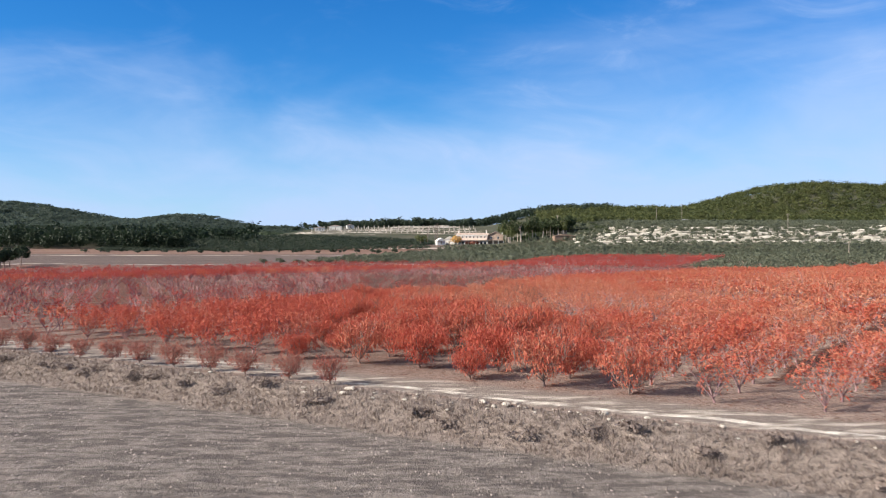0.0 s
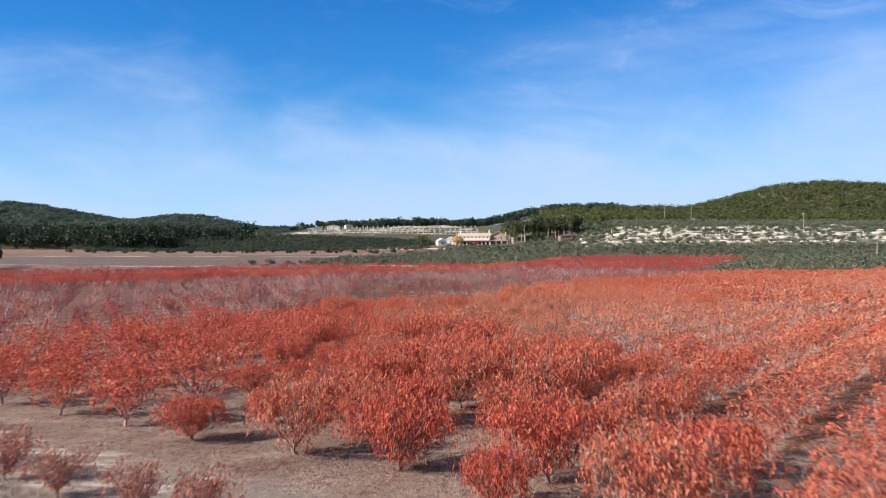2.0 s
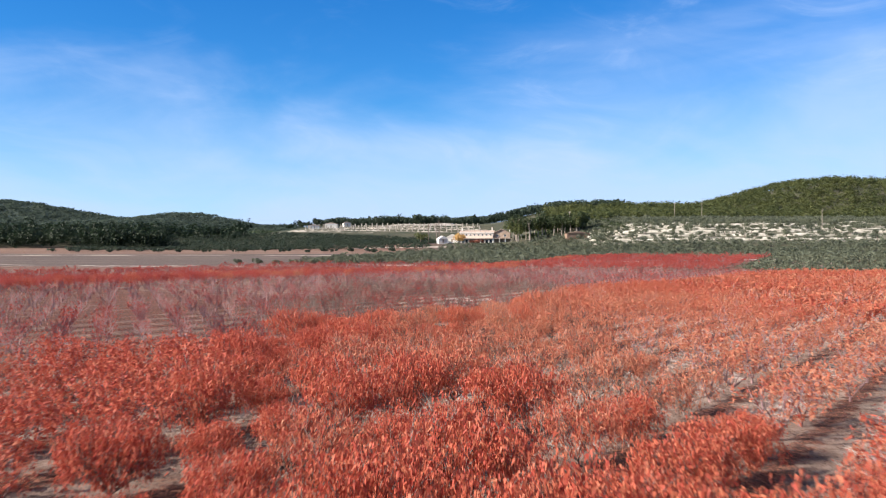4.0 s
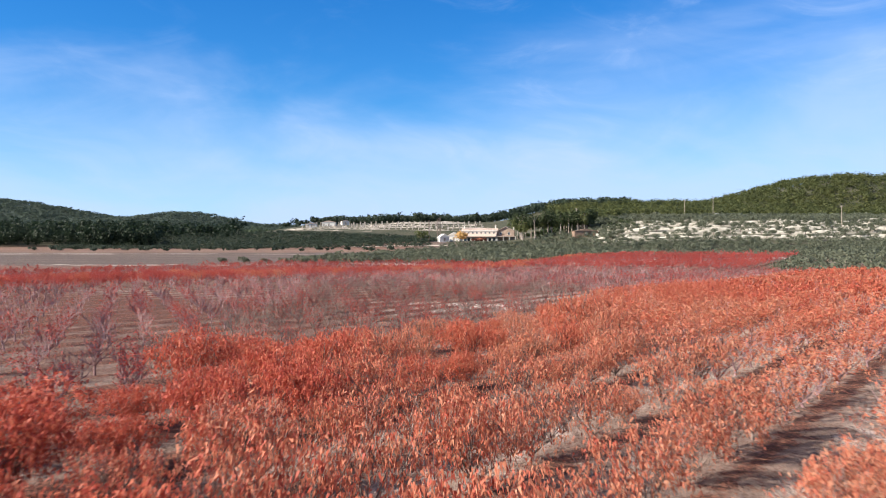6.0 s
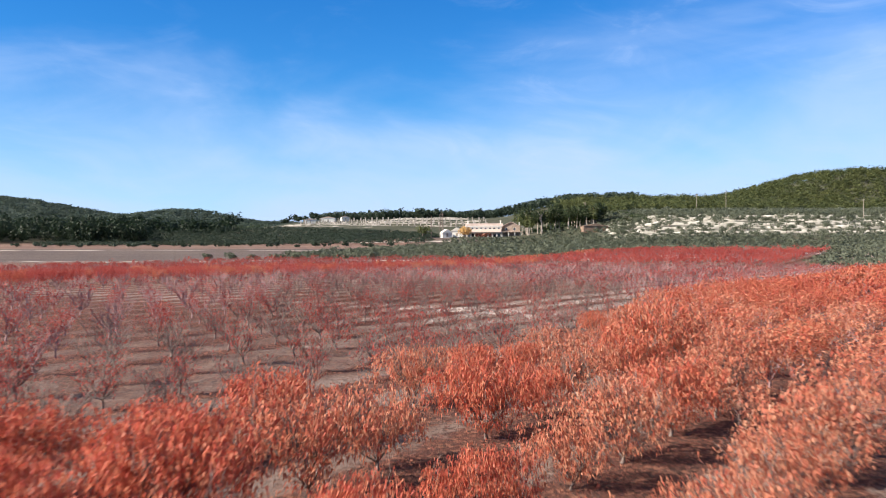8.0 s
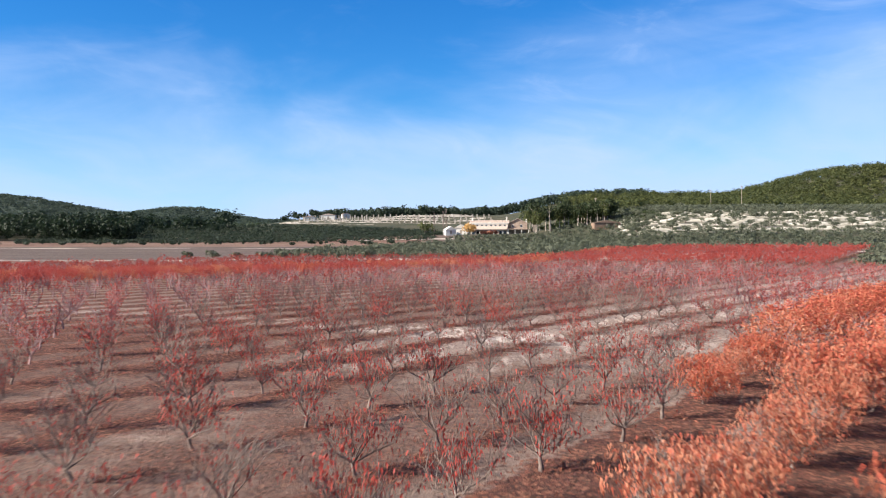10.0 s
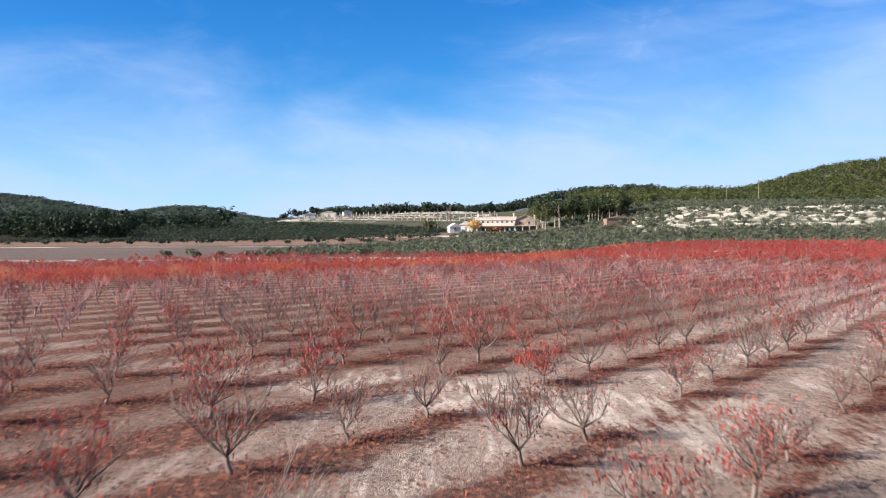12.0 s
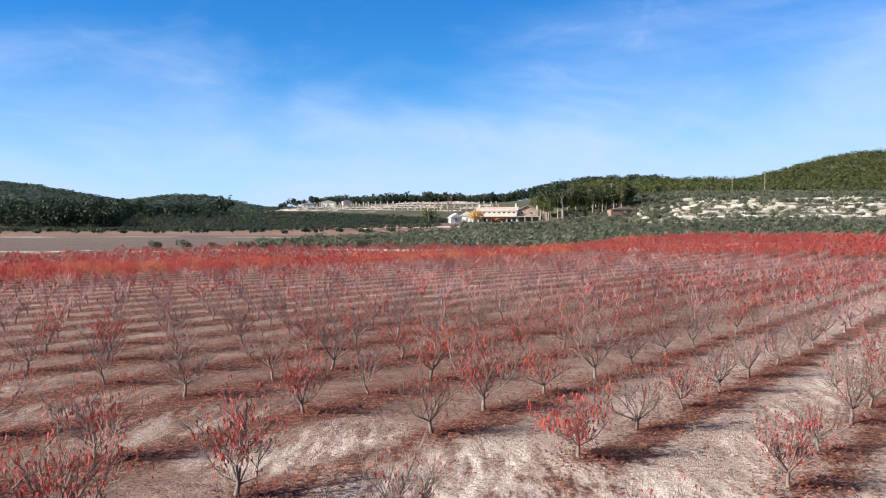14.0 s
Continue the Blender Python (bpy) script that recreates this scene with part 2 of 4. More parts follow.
def roughness(x, y):
    u = UX * x + UY * y
    n = noise.fractal(Vector((x * 0.35, y * 0.35, 0)), 1.0, 2.0, 3)
    k = 0.05 + 0.10 * max(0.0, 1 - abs(u - 38.9) / 2.2)
    return n * k


def level(x, y):
    return float(height(x, y))


# ---- mesh helpers ----
def quads(name, verts, faces, mat):
    """A mesh from arrays of points and faces, all with as many corners."""
    verts, faces = np.asarray(verts, np.float32), np.asarray(faces, np.int32)
    me = bpy.data.meshes.new(name)
    me.vertices.add(len(verts))
    me.vertices.foreach_set("co", verts.ravel())
    me.loops.add(faces.size)
    me.loops.foreach_set("vertex_index", faces.ravel())
    me.polygons.add(len(faces))
    k = faces.shape[1]
    me.polygons.foreach_set("loop_start", np.arange(0, faces.size, k, dtype=np.int32))
    me.polygons.foreach_set("loop_total", np.full(len(faces), k, np.int32))
    me.update(calc_edges=True)
    me.materials.append(mat)
    return me


def part(name, me, parent, label=""):
    ob = new(name, me)
    ob.parent = parent
    return tagged(ob, label) if label else ob


def from_bm(name, bm, mat):
    me = bpy.data.meshes.new(name)
    bm.to_mesh(me)
    bm.free()
    me.materials.append(mat)
    return me


def box(bm, x0, y0, z0, x1, y1, z1):
    vs = [bm.verts.new(p) for p in ((x0, y0, z0), (x1, y0, z0), (x1, y1, z0), (x0, y1, z0), (x0, y0, z1), (x1, y0, z1), (x1, y1, z1), (x0, y1, z1))]
    for f in ((3, 2, 1, 0), (4, 5, 6, 7), (0, 1, 5, 4), (1, 2, 6, 5), (2, 3, 7, 6), (3, 0, 4, 7)):
        bm.faces.new([vs[k] for k in f])


def boxes(name, mat, *sizes):
    bm = bmesh.new()
    for s in sizes:
        box(bm, *s)
    return from_bm(name, bm, mat)


def tube(points, radii, sides=4):
    """Points and faces of a tapering tube along a line."""
    points = np.asarray(points, float)
    ahead = np.gradient(points, axis=0)
    ahead /= np.linalg.norm(ahead, axis=1)[:, None] + 1e-9
    side = np.cross(ahead, (0.31, 0.77, 0.55))
    side /= np.linalg.norm(side, axis=1)[:, None] + 1e-9
    up = np.cross(ahead, side)
    ang = np.arange(sides) * 2 * np.pi / sides
    ring = side[:, None] * np.cos(ang)[None, :, None] + up[:, None] * np.sin(ang)[None, :, None]
    verts = (points[:, None] + ring * np.asarray(radii)[:, None, None]).reshape(-1, 3)
    i, k = np.meshgrid(np.arange(len(points) - 1), np.arange(sides), indexing="ij")
    a, b = i * sides + k, i * sides + (k + 1) % sides
    return verts, np.stack([a, b, b + sides, a + sides], -1).reshape(-1, 4)


def joined(pieces):
    """Lays lists of (points, faces) together."""
    vs, fs, n = [], [], 0
    for v, f in pieces:
        vs.append(v)
        fs.append(f + n)
        n += len(v)
    return np.concatenate(vs), np.concatenate(fs)


def scattered(verts, faces, places, turns, sizes):
    """Copies of one shape, laid together: turned about the upright, scaled and moved."""
    places, turns, sizes = np.asarray(places, float), np.asarray(turns, float), np.asarray(sizes, float)
    c, s = np.cos(turns)[:, None], np.sin(turns)[:, None]
    x, y, z = verts[:, 0][None] * sizes[:, :1], verts[:, 1][None] * sizes[:, :1], verts[:, 2][None] * sizes[:, 1:]
    out = np.stack([x * c - y * s, x * s + y * c, z + 0 * c], -1) + places[:, None]
    f = faces[None] + (np.arange(len(places)) * len(verts))[:, None, None]
    return out.reshape(-1, 3), f.reshape(-1, faces.shape[1])


def leaves(rng, centres, length, width, hang=0.7, corners=4):
    """Pointed leaves at the centres, hanging more or less; three corners are enough far off."""
    n = len(centres)
    way = rng.normal(size=(n, 3))
    way[:, 2] -= hang * 1.8
    way /= np.linalg.norm(way, axis=1)[:, None]
    side = np.cross(way, rng.normal(size=(n, 3)))
    side /= np.linalg.norm(side, axis=1)[:, None]
    ln, wd = length * rng.uniform(0.6, 1.3, (n, 1)), width * rng.uniform(0.6, 1.3, (n, 1))
    if corners == 3:
        v = np.stack([centres + side * wd / 2, centres - side * wd / 2, centres + way * ln], 1)
        return v.reshape(-1, 3), np.arange(3 * n).reshape(-1, 3)
    v = np.stack([centres, centres + way * ln * 0.45 + side * wd / 2, centres + way * ln, centres + way * ln * 0.45 - side * wd / 2], 1)
    return v.reshape(-1, 3), np.arange(4 * n).reshape(-1, 4)


# ---- ground ----
def spread(lo, hi, near_lo, near_hi, step, growth):
    out = list(np.arange(near_lo, near_hi, step))
    s, p = step, near_hi
    while p < hi:
        out.append(p)
        s = min(s * growth, 60)
        p += s
    out.append(hi)
    s, p = step, near_lo - step
    while p > lo:
        out.insert(0, p)
        s = min(s * growth, 60)
        p -= s
    out.insert(0, lo)
    return np.array(out)


def ground_material():
    m, nt, b = material("orchard_soil", 0.95)
    p = place(nt)
    q = place(nt, (1, 1, 1), math.atan2(UX, UY))          # x across the rows, y along them
    sep = nt.nodes.new("ShaderNodeSeparateXYZ")
    nt.links.new(q, sep.inputs[0])
    v, u = sep.outputs[0], sep.outputs[1]
    raw = nt.nodes.new("ShaderNodeSeparateXYZ")
    nt.links.new(p, raw.inputs[0])
    y = raw.outputs[1]
    # soil with pale trodden patches
    patch = noisy(nt, place(nt, (0.6, 1.3, 1)), 0.16, 5, 0.6, 0.56, 0.70)
    fine = noisy(nt, p, 3.0, 6, 0.65, 0.3, 0.7)
    soil = mix(nt, fine, (0.158, 0.111, 0.092), (0.362, 0.266, 0.224))
    soil = mix(nt, maths(nt, "MULTIPLY", patch, 0.5), soil, (0.62, 0.53, 0.45))
    soil = mix(nt, maths(nt, "MULTIPLY", maths(nt, "MULTIPLY", ranged(nt, v, -64, -59), ranged(nt, u, 74, 88)), 0.5), soil, (0.44, 0.33, 0.27))
    dull = maths(nt, "MAXIMUM", maths(nt, "MULTIPLY", ranged(nt, u, 152, 140), ranged(nt, v, -76, -79)), maths(nt, "MULTIPLY", ranged(nt, v, -92, -108), ranged(nt, v, -128, -112, 0.3, 1.0)))
    dull = maths(nt, "MAXIMUM", dull, maths(nt, "MULTIPLY", maths(nt, "MULTIPLY", ranged(nt, v, -77, -74), ranged(nt, v, -24, -34)), ranged(nt, u, 125, 105, 0.0, 0.75)))
    soil = mix(nt, maths(nt, "MULTIPLY", dull, maths(nt, "MULTIPLY", noisy(nt, p, 0.35, 4, 0.6, 0.25, 0.6), 0.85)), soil, (0.125, 0.076, 0.060))
    # fallen leaves lie in bands under the rows, darkened to hold tree shadow too
    gap = maths(nt, "ABSOLUTE", maths(nt, "SUBTRACT", maths(nt, "FRACT", maths(nt, "DIVIDE", maths(nt, "SUBTRACT", v, ROW_0 + 0.7 - 2.5), ROW_GAP)), 0.5))
    red_gap = maths(nt, "ABSOLUTE", maths(nt, "SUBTRACT", maths(nt, "FRACT", maths(nt, "DIVIDE", maths(nt, "SUBTRACT", v, RED_ROW_0 + 0.7 - RED_ROW_GAP * 40.5), RED_ROW_GAP)), 0.5))
    gap = mix(nt, ranged(nt, v, -78.3, -77.8), gap, red_gap)
    ragged = noisy(nt, p, 1.1, 6, 0.7, 0.25, 0.75)
    broad = noisy(nt, p, 0.12, 3, 0.6, 0.3, 0.7)
    open_rows = maths(nt, "MULTIPLY", maths(nt, "MULTIPLY", ranged(nt, u, 72, 82), ranged(nt, u, 135, 112)), maths(nt, "MULTIPLY", ranged(nt, v, -60, -54), ranged(nt, v, -20, -30)))
    wide = maths(nt, "ADD", 0.26, maths(nt, "MULTIPLY", maths(nt, "MULTIPLY", ranged(nt, v, -79, -76), ranged(nt, v, -56, -62, 0.02, 0.20)), 1.0))
    wide = maths(nt, "SUBTRACT", wide, maths(nt, "MULTIPLY", ranged(nt, u, 64, 52), 0.2))
    wide = maths(nt, "ADD", wide, maths(nt, "SUBTRACT", maths(nt, "ADD", maths(nt, "MULTIPLY", ranged(nt, v, -97, -111), 0.16), maths(nt, "SUBTRACT", maths(nt, "MULTIPLY", ranged(nt, v, -83, -91), maths(nt, "MULTIPLY", ranged(nt, u, 150, 142), 0.13)), maths(nt, "MULTIPLY", maths(nt, "MULTIPLY", ranged(nt, v, -95, -89), ranged(nt, v, -76, -80)), 0.06))), maths(nt, "MULTIPLY", open_rows, 0.07)))
    band = maths(nt, "SUBTRACT", maths(nt, "ADD", wide, maths(nt, "MULTIPLY", broad, 0.12)), maths(nt, "ADD", gap, maths(nt, "MULTIPLY", ragged, 0.34)))
    litter = ranged(nt, band, -0.06, 0.06)
    speck = noisy(nt, p, 9.0, 4, 0.7, 0.35, 0.65)
    flake = node(nt, "ShaderNodeTexVoronoi", Scale=8.5, Randomness=1.0)
    nt.links.new(place(nt, (1.0, 0.8, 1), 0.6), flake.inputs["Vector"])
    hue = nt.nodes.new("ShaderNodeSeparateColor")
    nt.links.new(flake.outputs["Color"], hue.inputs[0])
    leafs = mix(nt, speck, (0.036, 0.017, 0.013), (0.200, 0.066, 0.044))
    leafs = mix(nt, maths(nt, "MULTIPLY", ranged(nt, hue.outputs[0], 0.55, 0.95), 0.8), leafs, (0.31, 0.135, 0.082))
    leafs = mix(nt, maths(nt, "MULTIPLY", ranged(nt, hue.outputs[1], 0.35, 0.1), 0.75), leafs, (0.035, 0.018, 0.014))
    streaks = noisy(nt, place(nt, (2.2, 0.22, 1), math.atan2(UX, UY)), 0.8, 5, 0.6, 0.48, 0.62)
    ruts = maths(nt, "MULTIPLY", streaks, ranged(nt, gap, 0.22, 0.36))
    light = maths(nt, "MULTIPLY", maths(nt, "MULTIPLY", ranged(nt, v, -105, -93), ranged(nt, v, -76, -80)), ranged(nt, u, 136, 148))
    soil = mix(nt, maths(nt, "MULTIPLY", light, ranged(nt, v, -85, -92, 0.12, 0.35)), soil, (0.46, 0.375, 0.33))
    worn = maths(nt, "MULTIPLY", ranged(nt, v, -103, -89, 0.08, 0.8), maths(nt, "MULTIPLY", ranged(nt, u, 134, 148, 0.2, 1.0), ranged(nt, v, -76, -94, 0.25, 1.0)))
    worn = maths(nt, "MAXIMUM", worn, maths(nt, "MULTIPLY", ranged(nt, v, -62, -52, 0.0, 0.6), ranged(nt, u, 66, 78)))
    soil = mix(nt, maths(nt, "MULTIPLY", ruts, worn), soil, (0.64, 0.542, 0.49))
    strewn_bits = maths(nt, "MULTIPLY", ranged(nt, hue.outputs[2], 0.72, 0.86), noisy(nt, p, 0.5, 4, 0.7, 0.42, 0.6))
    field = mix(nt, maths(nt, "MAXIMUM", maths(nt, "MULTIPLY", litter, 0.94), maths(nt, "MAXIMUM", maths(nt, "MULTIPLY", strewn_bits, 0.8), maths(nt, "MULTIPLY", maths(nt, "MAXIMUM", ranged(nt, v, -91, -101), maths(nt, "MULTIPLY", ranged(nt, u, 142, 132), ranged(nt, v, -76, -82))), maths(nt, "MULTIPLY", ragged, maths(nt, "MULTIPLY", ranged(nt, v, -128, -112, 0.45, 1.0), 0.78))))), soil, leafs)
    # twigs, clods and bits strewn about
    bits = node(nt, "ShaderNodeTexVoronoi", Scale=5.5, Randomness=1.0)
    nt.links.new(p, bits.inputs["Vector"])
    dots = maths(nt, "MULTIPLY", ranged(nt, bits.outputs["Distance"], 0.34, 0.20), noisy(nt, p, 0.7, 3, 0.6, 0.42, 0.55))
    field = mix(nt, maths(nt, "MULTIPLY", dots, 0.85), field, (0.055, 0.034, 0.027))
    # track along the front of the orchard
    edge = maths(nt, "ADD", u, maths(nt, "MULTIPLY", noisy(nt, p, 0.5, 3, lo=0.0, hi=1.0), 0.9))
    wander = maths(nt, "ADD", u, maths(nt, "MULTIPLY", maths(nt, "SUBTRACT", noisy(nt, p, 0.12, 3, lo=0.0, hi=1.0), 0.5), 1.6))
    track = maths(nt, "MULTIPLY", ranged(nt, edge, 41.0, 41.7), ranged(nt, edge, 46.3, 44.7))
    stain = noisy(nt, place(nt, (0.5, 1.5, 1), math.atan2(UX, UY)), 0.6, 5, 0.65, 0.50, 0.62)
    bare = mix(nt, fine, (0.165, 0.132, 0.114), (0.285, 0.237, 0.206))
    bare = mix(nt, maths(nt, "MULTIPLY", stain, 0.8), bare, (0.60, 0.53, 0.46))
    rut = maths(nt, "MULTIPLY", ranged(nt, maths(nt, "ABSOLUTE", maths(nt, "SUBTRACT", wander, 42.0)), 0.42, 0.2), ranged(nt, v, -34, -28))
    rut = maths(nt, "MULTIPLY", rut, noisy(nt, p, 0.9, 5, 0.65, 0.40, 0.62))
    bare = mix(nt, rut, bare, (0.80, 0.74, 0.66))
    field = mix(nt, track, field, bare)
    # chalky lane across the rows
    lane = maths(nt, "MULTIPLY", maths(nt, "MULTIPLY", ranged(nt, edge, 150.9, 152.5), ranged(nt, edge, 159.1, 156.1)), ranged(nt, v, -76, -82))
    smear = noisy(nt, place(nt, (2.0, 0.36, 1), math.atan2(UX, UY)), 0.9, 8, 0.72, 0.40, 0.60)
    lane = maths(nt, "MULTIPLY", lane, maths(nt, "MULTIPLY", maths(nt, "MAXIMUM", ranged(nt, gap, 0.10, 0.30), ranged(nt, v, -100, -96, 0.0, 0.8)), maths(nt, "MULTIPLY", ranged(nt, v, -108, -93, 0.30, 1.0), ranged(nt, v, -85, -92, 0.4, 1.0))))
    field = mix(nt, maths(nt, "MULTIPLY", lane, ranged(nt, smear, 0.2, 0.9, 0.0, 0.85)), field, mix(nt, fine, (0.52, 0.435, 0.385), (0.74, 0.65, 0.59)))
    # bank of dry grass, then the bare ploughed field
    bank = maths(nt, "MULTIPLY", ranged(nt, edge, 41.4, 40.7), ranged(nt, edge, 36.3, 37.1))
    field = mix(nt, bank, field, mix(nt, fine, (0.18, 0.145, 0.124), (0.33, 0.272, 0.238)))
    rows = noisy(nt, place(nt, (0.55, 1.4, 1), math.atan2(UX, UY)), 0.9, 8, 0.78, 0.45, 0.56)
    clod = noisy(nt, p, 5.0, 6, 0.75, 0.35, 0.7)
    plough = mix(nt, rows, (0.115, 0.096, 0.087), (0.300, 0.258, 0.232))
    plough = mix(nt, maths(nt, "MULTIPLY", clod, 0.75), plough, (0.10, 0.085, 0.076))
    field = mix(nt, ranged(nt, edge, 37.3, 36.5), field, plough)
    # land beyond the orchard: pale strip, tan field, chalky lane, red-brown field, scrub
    wob = maths(nt, "ADD", y, maths(nt, "MULTIPLY", noisy(nt, place(nt, (0.3, 1, 1)), 0.05, 3, lo=0.2, hi=0.8), 14.0))
    tan = mix(nt, noisy(nt, place(nt, (0.15, 1.2, 1)), 0.08, 5, 0.6, 0.35, 0.65), (0.100, 0.074, 0.066), (0.138, 0.103, 0.088))
    pale = mix(nt, noisy(nt, place(nt, (0.5, 0.8, 1)), 0.10, 4, 0.6, 0.52, 0.60), tan, (0.55, 0.48, 0.42))
    red = mix(nt, noisy(nt, place(nt, (0.2, 1.2, 1)), 0.07, 5, 0.6, 0.35, 0.65), (0.165, 0.092, 0.070), (0.215, 0.140, 0.108))
    far = mix(nt, ranged(nt, wob, 402, 406), pale, tan)
    chalk = mix(nt, noisy(nt, place(nt, (0.3, 0.6, 1)), 0.12, 4, 0.6, 0.47, 0.56), tan, (0.56, 0.49, 0.42))
    far = mix(nt, ranged(nt, wob, 516, 520), far, chalk)
    far = mix(nt, ranged(nt, wob, 526, 530), far, tan)
    far = mix(nt, maths(nt, "MULTIPLY", ranged(nt, wob, 545, 556), ranged(nt, raw.outputs[0], 5, -25)), far, red)
    yard = maths(nt, "MULTIPLY", maths(nt, "MULTIPLY", ranged(nt, y, 603, 606), ranged(nt, y, 613, 610)), maths(nt, "MULTIPLY", ranged(nt, raw.outputs[0], -58, -50), ranged(nt, raw.outputs[0], 6, 0)))
    far = mix(nt, yard, far, (0.58, 0.51, 0.44))
    field = mix(nt, ranged(nt, wob, 385, 391), field, far)
    wild = mix(nt, noisy(nt, p, 0.05, 5, lo=0.35, hi=0.65), (0.042, 0.050, 0.030), (0.088, 0.082, 0.054))
    field = mix(nt, maths(nt, "MAXIMUM", ranged(nt, y, 620, 680), maths(nt, "MULTIPLY", ranged(nt, y, 420, 470), ranged(nt, raw.outputs[0], 0, 30))), field, wild)
    # ground of the far hills, in the same haze-tinted green as their trees
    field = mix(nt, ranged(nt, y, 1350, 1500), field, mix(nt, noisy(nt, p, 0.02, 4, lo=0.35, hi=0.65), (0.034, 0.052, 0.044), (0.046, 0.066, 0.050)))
    # white marl on the terraced slope
    x = raw.outputs[0]
    marl = maths(nt, "MULTIPLY", maths(nt, "MULTIPLY", ranged(nt, y, 545, 556), ranged(nt, y, 652, 645)), ranged(nt, x, 76, 100))
    strip = noisy(nt, place(nt, (0.02, 0.09, 1)), 1.0, 5, 0.7, 0.40, 0.58)
    field = mix(nt, marl, field, mix(nt, strip, (0.14, 0.138, 0.10), (0.31, 0.29, 0.24)))
    grain = mix(nt, noisy(nt, p, 16.0, 5, 0.75, 0.36, 0.64), (0.70, 0.69, 0.68), (1.26, 1.26, 1.26))
    field = mix(nt, 1.0, field, grain, "MULTIPLY")
    nt.links.new(field, b.inputs["Base Color"])
    bumped(nt, b, maths(nt, "ADD", fine, maths(nt, "MULTIPLY", clod, 1.0)), 0.7, 0.12)
    return m


GROUND = ground_material()
xs = spread(-5000, 5000, -26, 26, 1.0, 1.12)
ys = spread(-400, 5000, 23, 66, 1.0, 1.045)
gx, gy = np.meshgrid(xs, ys)
gz = height(gx, gy)
for j in range(gx.shape[0]):
    if ys[j] < 260:
        for i in range(gx.shape[1]):
            if abs(xs[i]) < 90:
                gz[j, i] += roughness(xs[i], ys[j])
a = (np.arange(len(ys) - 1)[:, None] * len(xs) + np.arange(len(xs) - 1)[None]).ravel()
ground = new("ground", quads("ground", np.stack([gx, gy, gz], -1).reshape(-1, 3), np.stack([a, a + 1, a + 1 + len(xs), a + len(xs)], -1), GROUND))
ground.data.polygons.foreach_set("use_smooth", np.ones(len(ground.data.polygons), bool))
tagged(ground, "pale stony orchard soil with fallen red leaves, a chalky track and a grey ploughed field", "ground", kind="structure")


# ---- persimmon trees ----
def skeleton(rng, tall, wide, detail, bowl=True, lean=0.12, twigs=2, twig=0.18):
    """Lines of a vase-shaped fruit tree: a very short trunk, steep limbs, upright shoots, twigs. detail 0 to 2."""
    lines, shoots = [], []
    foot = np.zeros(3)
    fork = np.array([rng.normal(0, lean * 0.5), rng.normal(0, lean * 0.5), tall * (rng.uniform(0.055, 0.095) if bowl else rng.uniform(0.12, 0.21))])
    r0 = 0.016 * tall + 0.016
    lines.append(([foot - (0, 0, 0.15), foot, (foot + fork) / 2 + rng.normal(0, 0.015, 3), fork], [r0 * 1.5, r0 * 1.25, r0, r0 * 0.9]))
    limbs = (5, 6, 7)[detail]
    turn = rng.uniform(0, 6.28)
    for k in range(limbs):
        az = turn + k * 6.283 / limbs + rng.normal(0, 0.25)
        out = np.array([math.cos(az), math.sin(az), 0])
        inner = 0.45 if k % 3 == 2 else 1.0
        reach, rise = wide * rng.uniform(0.45, 0.85) * inner, tall * (rng.uniform(0.36, 0.62) if bowl else rng.uniform(0.22, 0.44))
        mid = fork + out * reach * rng.uniform(0.40, 0.58) + (0, 0, rise * rng.uniform(0.38, 0.58)) + rng.normal(0, 0.07, 3)
        end = fork + out * reach + (0, 0, rise) + rng.normal(0, 0.07, 3)
        lines.append(([fork, mid, end], [r0 * 0.55, r0 * 0.36, r0 * 0.21]))
        if bowl:
            for _ in range((1, 2, 4)[detail]):
                base = fork + (mid - fork) * rng.uniform(0.25, 1.0)
                tip = base + (out * rng.uniform(0.4, 1.0) + rng.normal(0, 0.35, 3) * (1, 1, 0.3) + (0, 0, 0.32)) * tall * rng.uniform(0.12, 0.26)
                lines.append(([base, tip], [r0 * 0.16, r0 * 0.06]))
                shoots += [(base, (base + tip) / 2, tip)] * 4
        for j in range((5, 6, 7)[detail]):
            f = rng.uniform(0.18, 1.0) if j else 1.0
            base = fork + (mid - fork) * 2 * f if f < 0.5 else mid + (end - mid) * (2 * f - 1)
            way = out * rng.uniform(-0.15, 0.7) + rng.normal(0, 0.22 if bowl else 0.34, 3) + (0, 0, 1.0)
            way /= np.linalg.norm(way)
            tip = base + way * tall * rng.uniform(0.22, 0.5)
            tip[2] = min(tip[2], tall * rng.uniform(0.84, 1.08))
            bow = (base + tip) / 2 + rng.normal(0, 0.05, 3)
            lines.append(([base, bow, tip], [r0 * 0.20, r0 * 0.14, r0 * 0.06]))
            shoots.append((base, bow, tip))
            for _ in range(twigs):
                g = rng.uniform(0.1, 0.9)
                p0 = base + (tip - base) * g
                w2 = way * 0.8 + rng.normal(0, 0.42, 3)
                p1 = p0 + w2 * tall * rng.uniform(0.4 * twig, twig)
                lines.append(([p0, p1], [r0 * 0.12, r0 * 0.06]))
                shoots.append((p0, (p0 + p1) / 2, p1))
    return lines, shoots


def blade(points, radii):
    """A three-edged spike, for the thin wood of trees that stand far off."""
    points = np.asarray(points, float)
    a, b = points[0], points[-1]
    side = np.cross(b - a, (0.6, 0.7, 0.2))
    side *= radii[0] / (np.linalg.norm(side) + 1e-9)
    other = np.cross(b - a, side)
    other *= radii[0] / (np.linalg.norm(other) + 1e-9)
    return np.array([a + side, a - side * 0.5 + other, b, a - side * 0.5 - other]), np.array([[0, 1, 2, 3]])


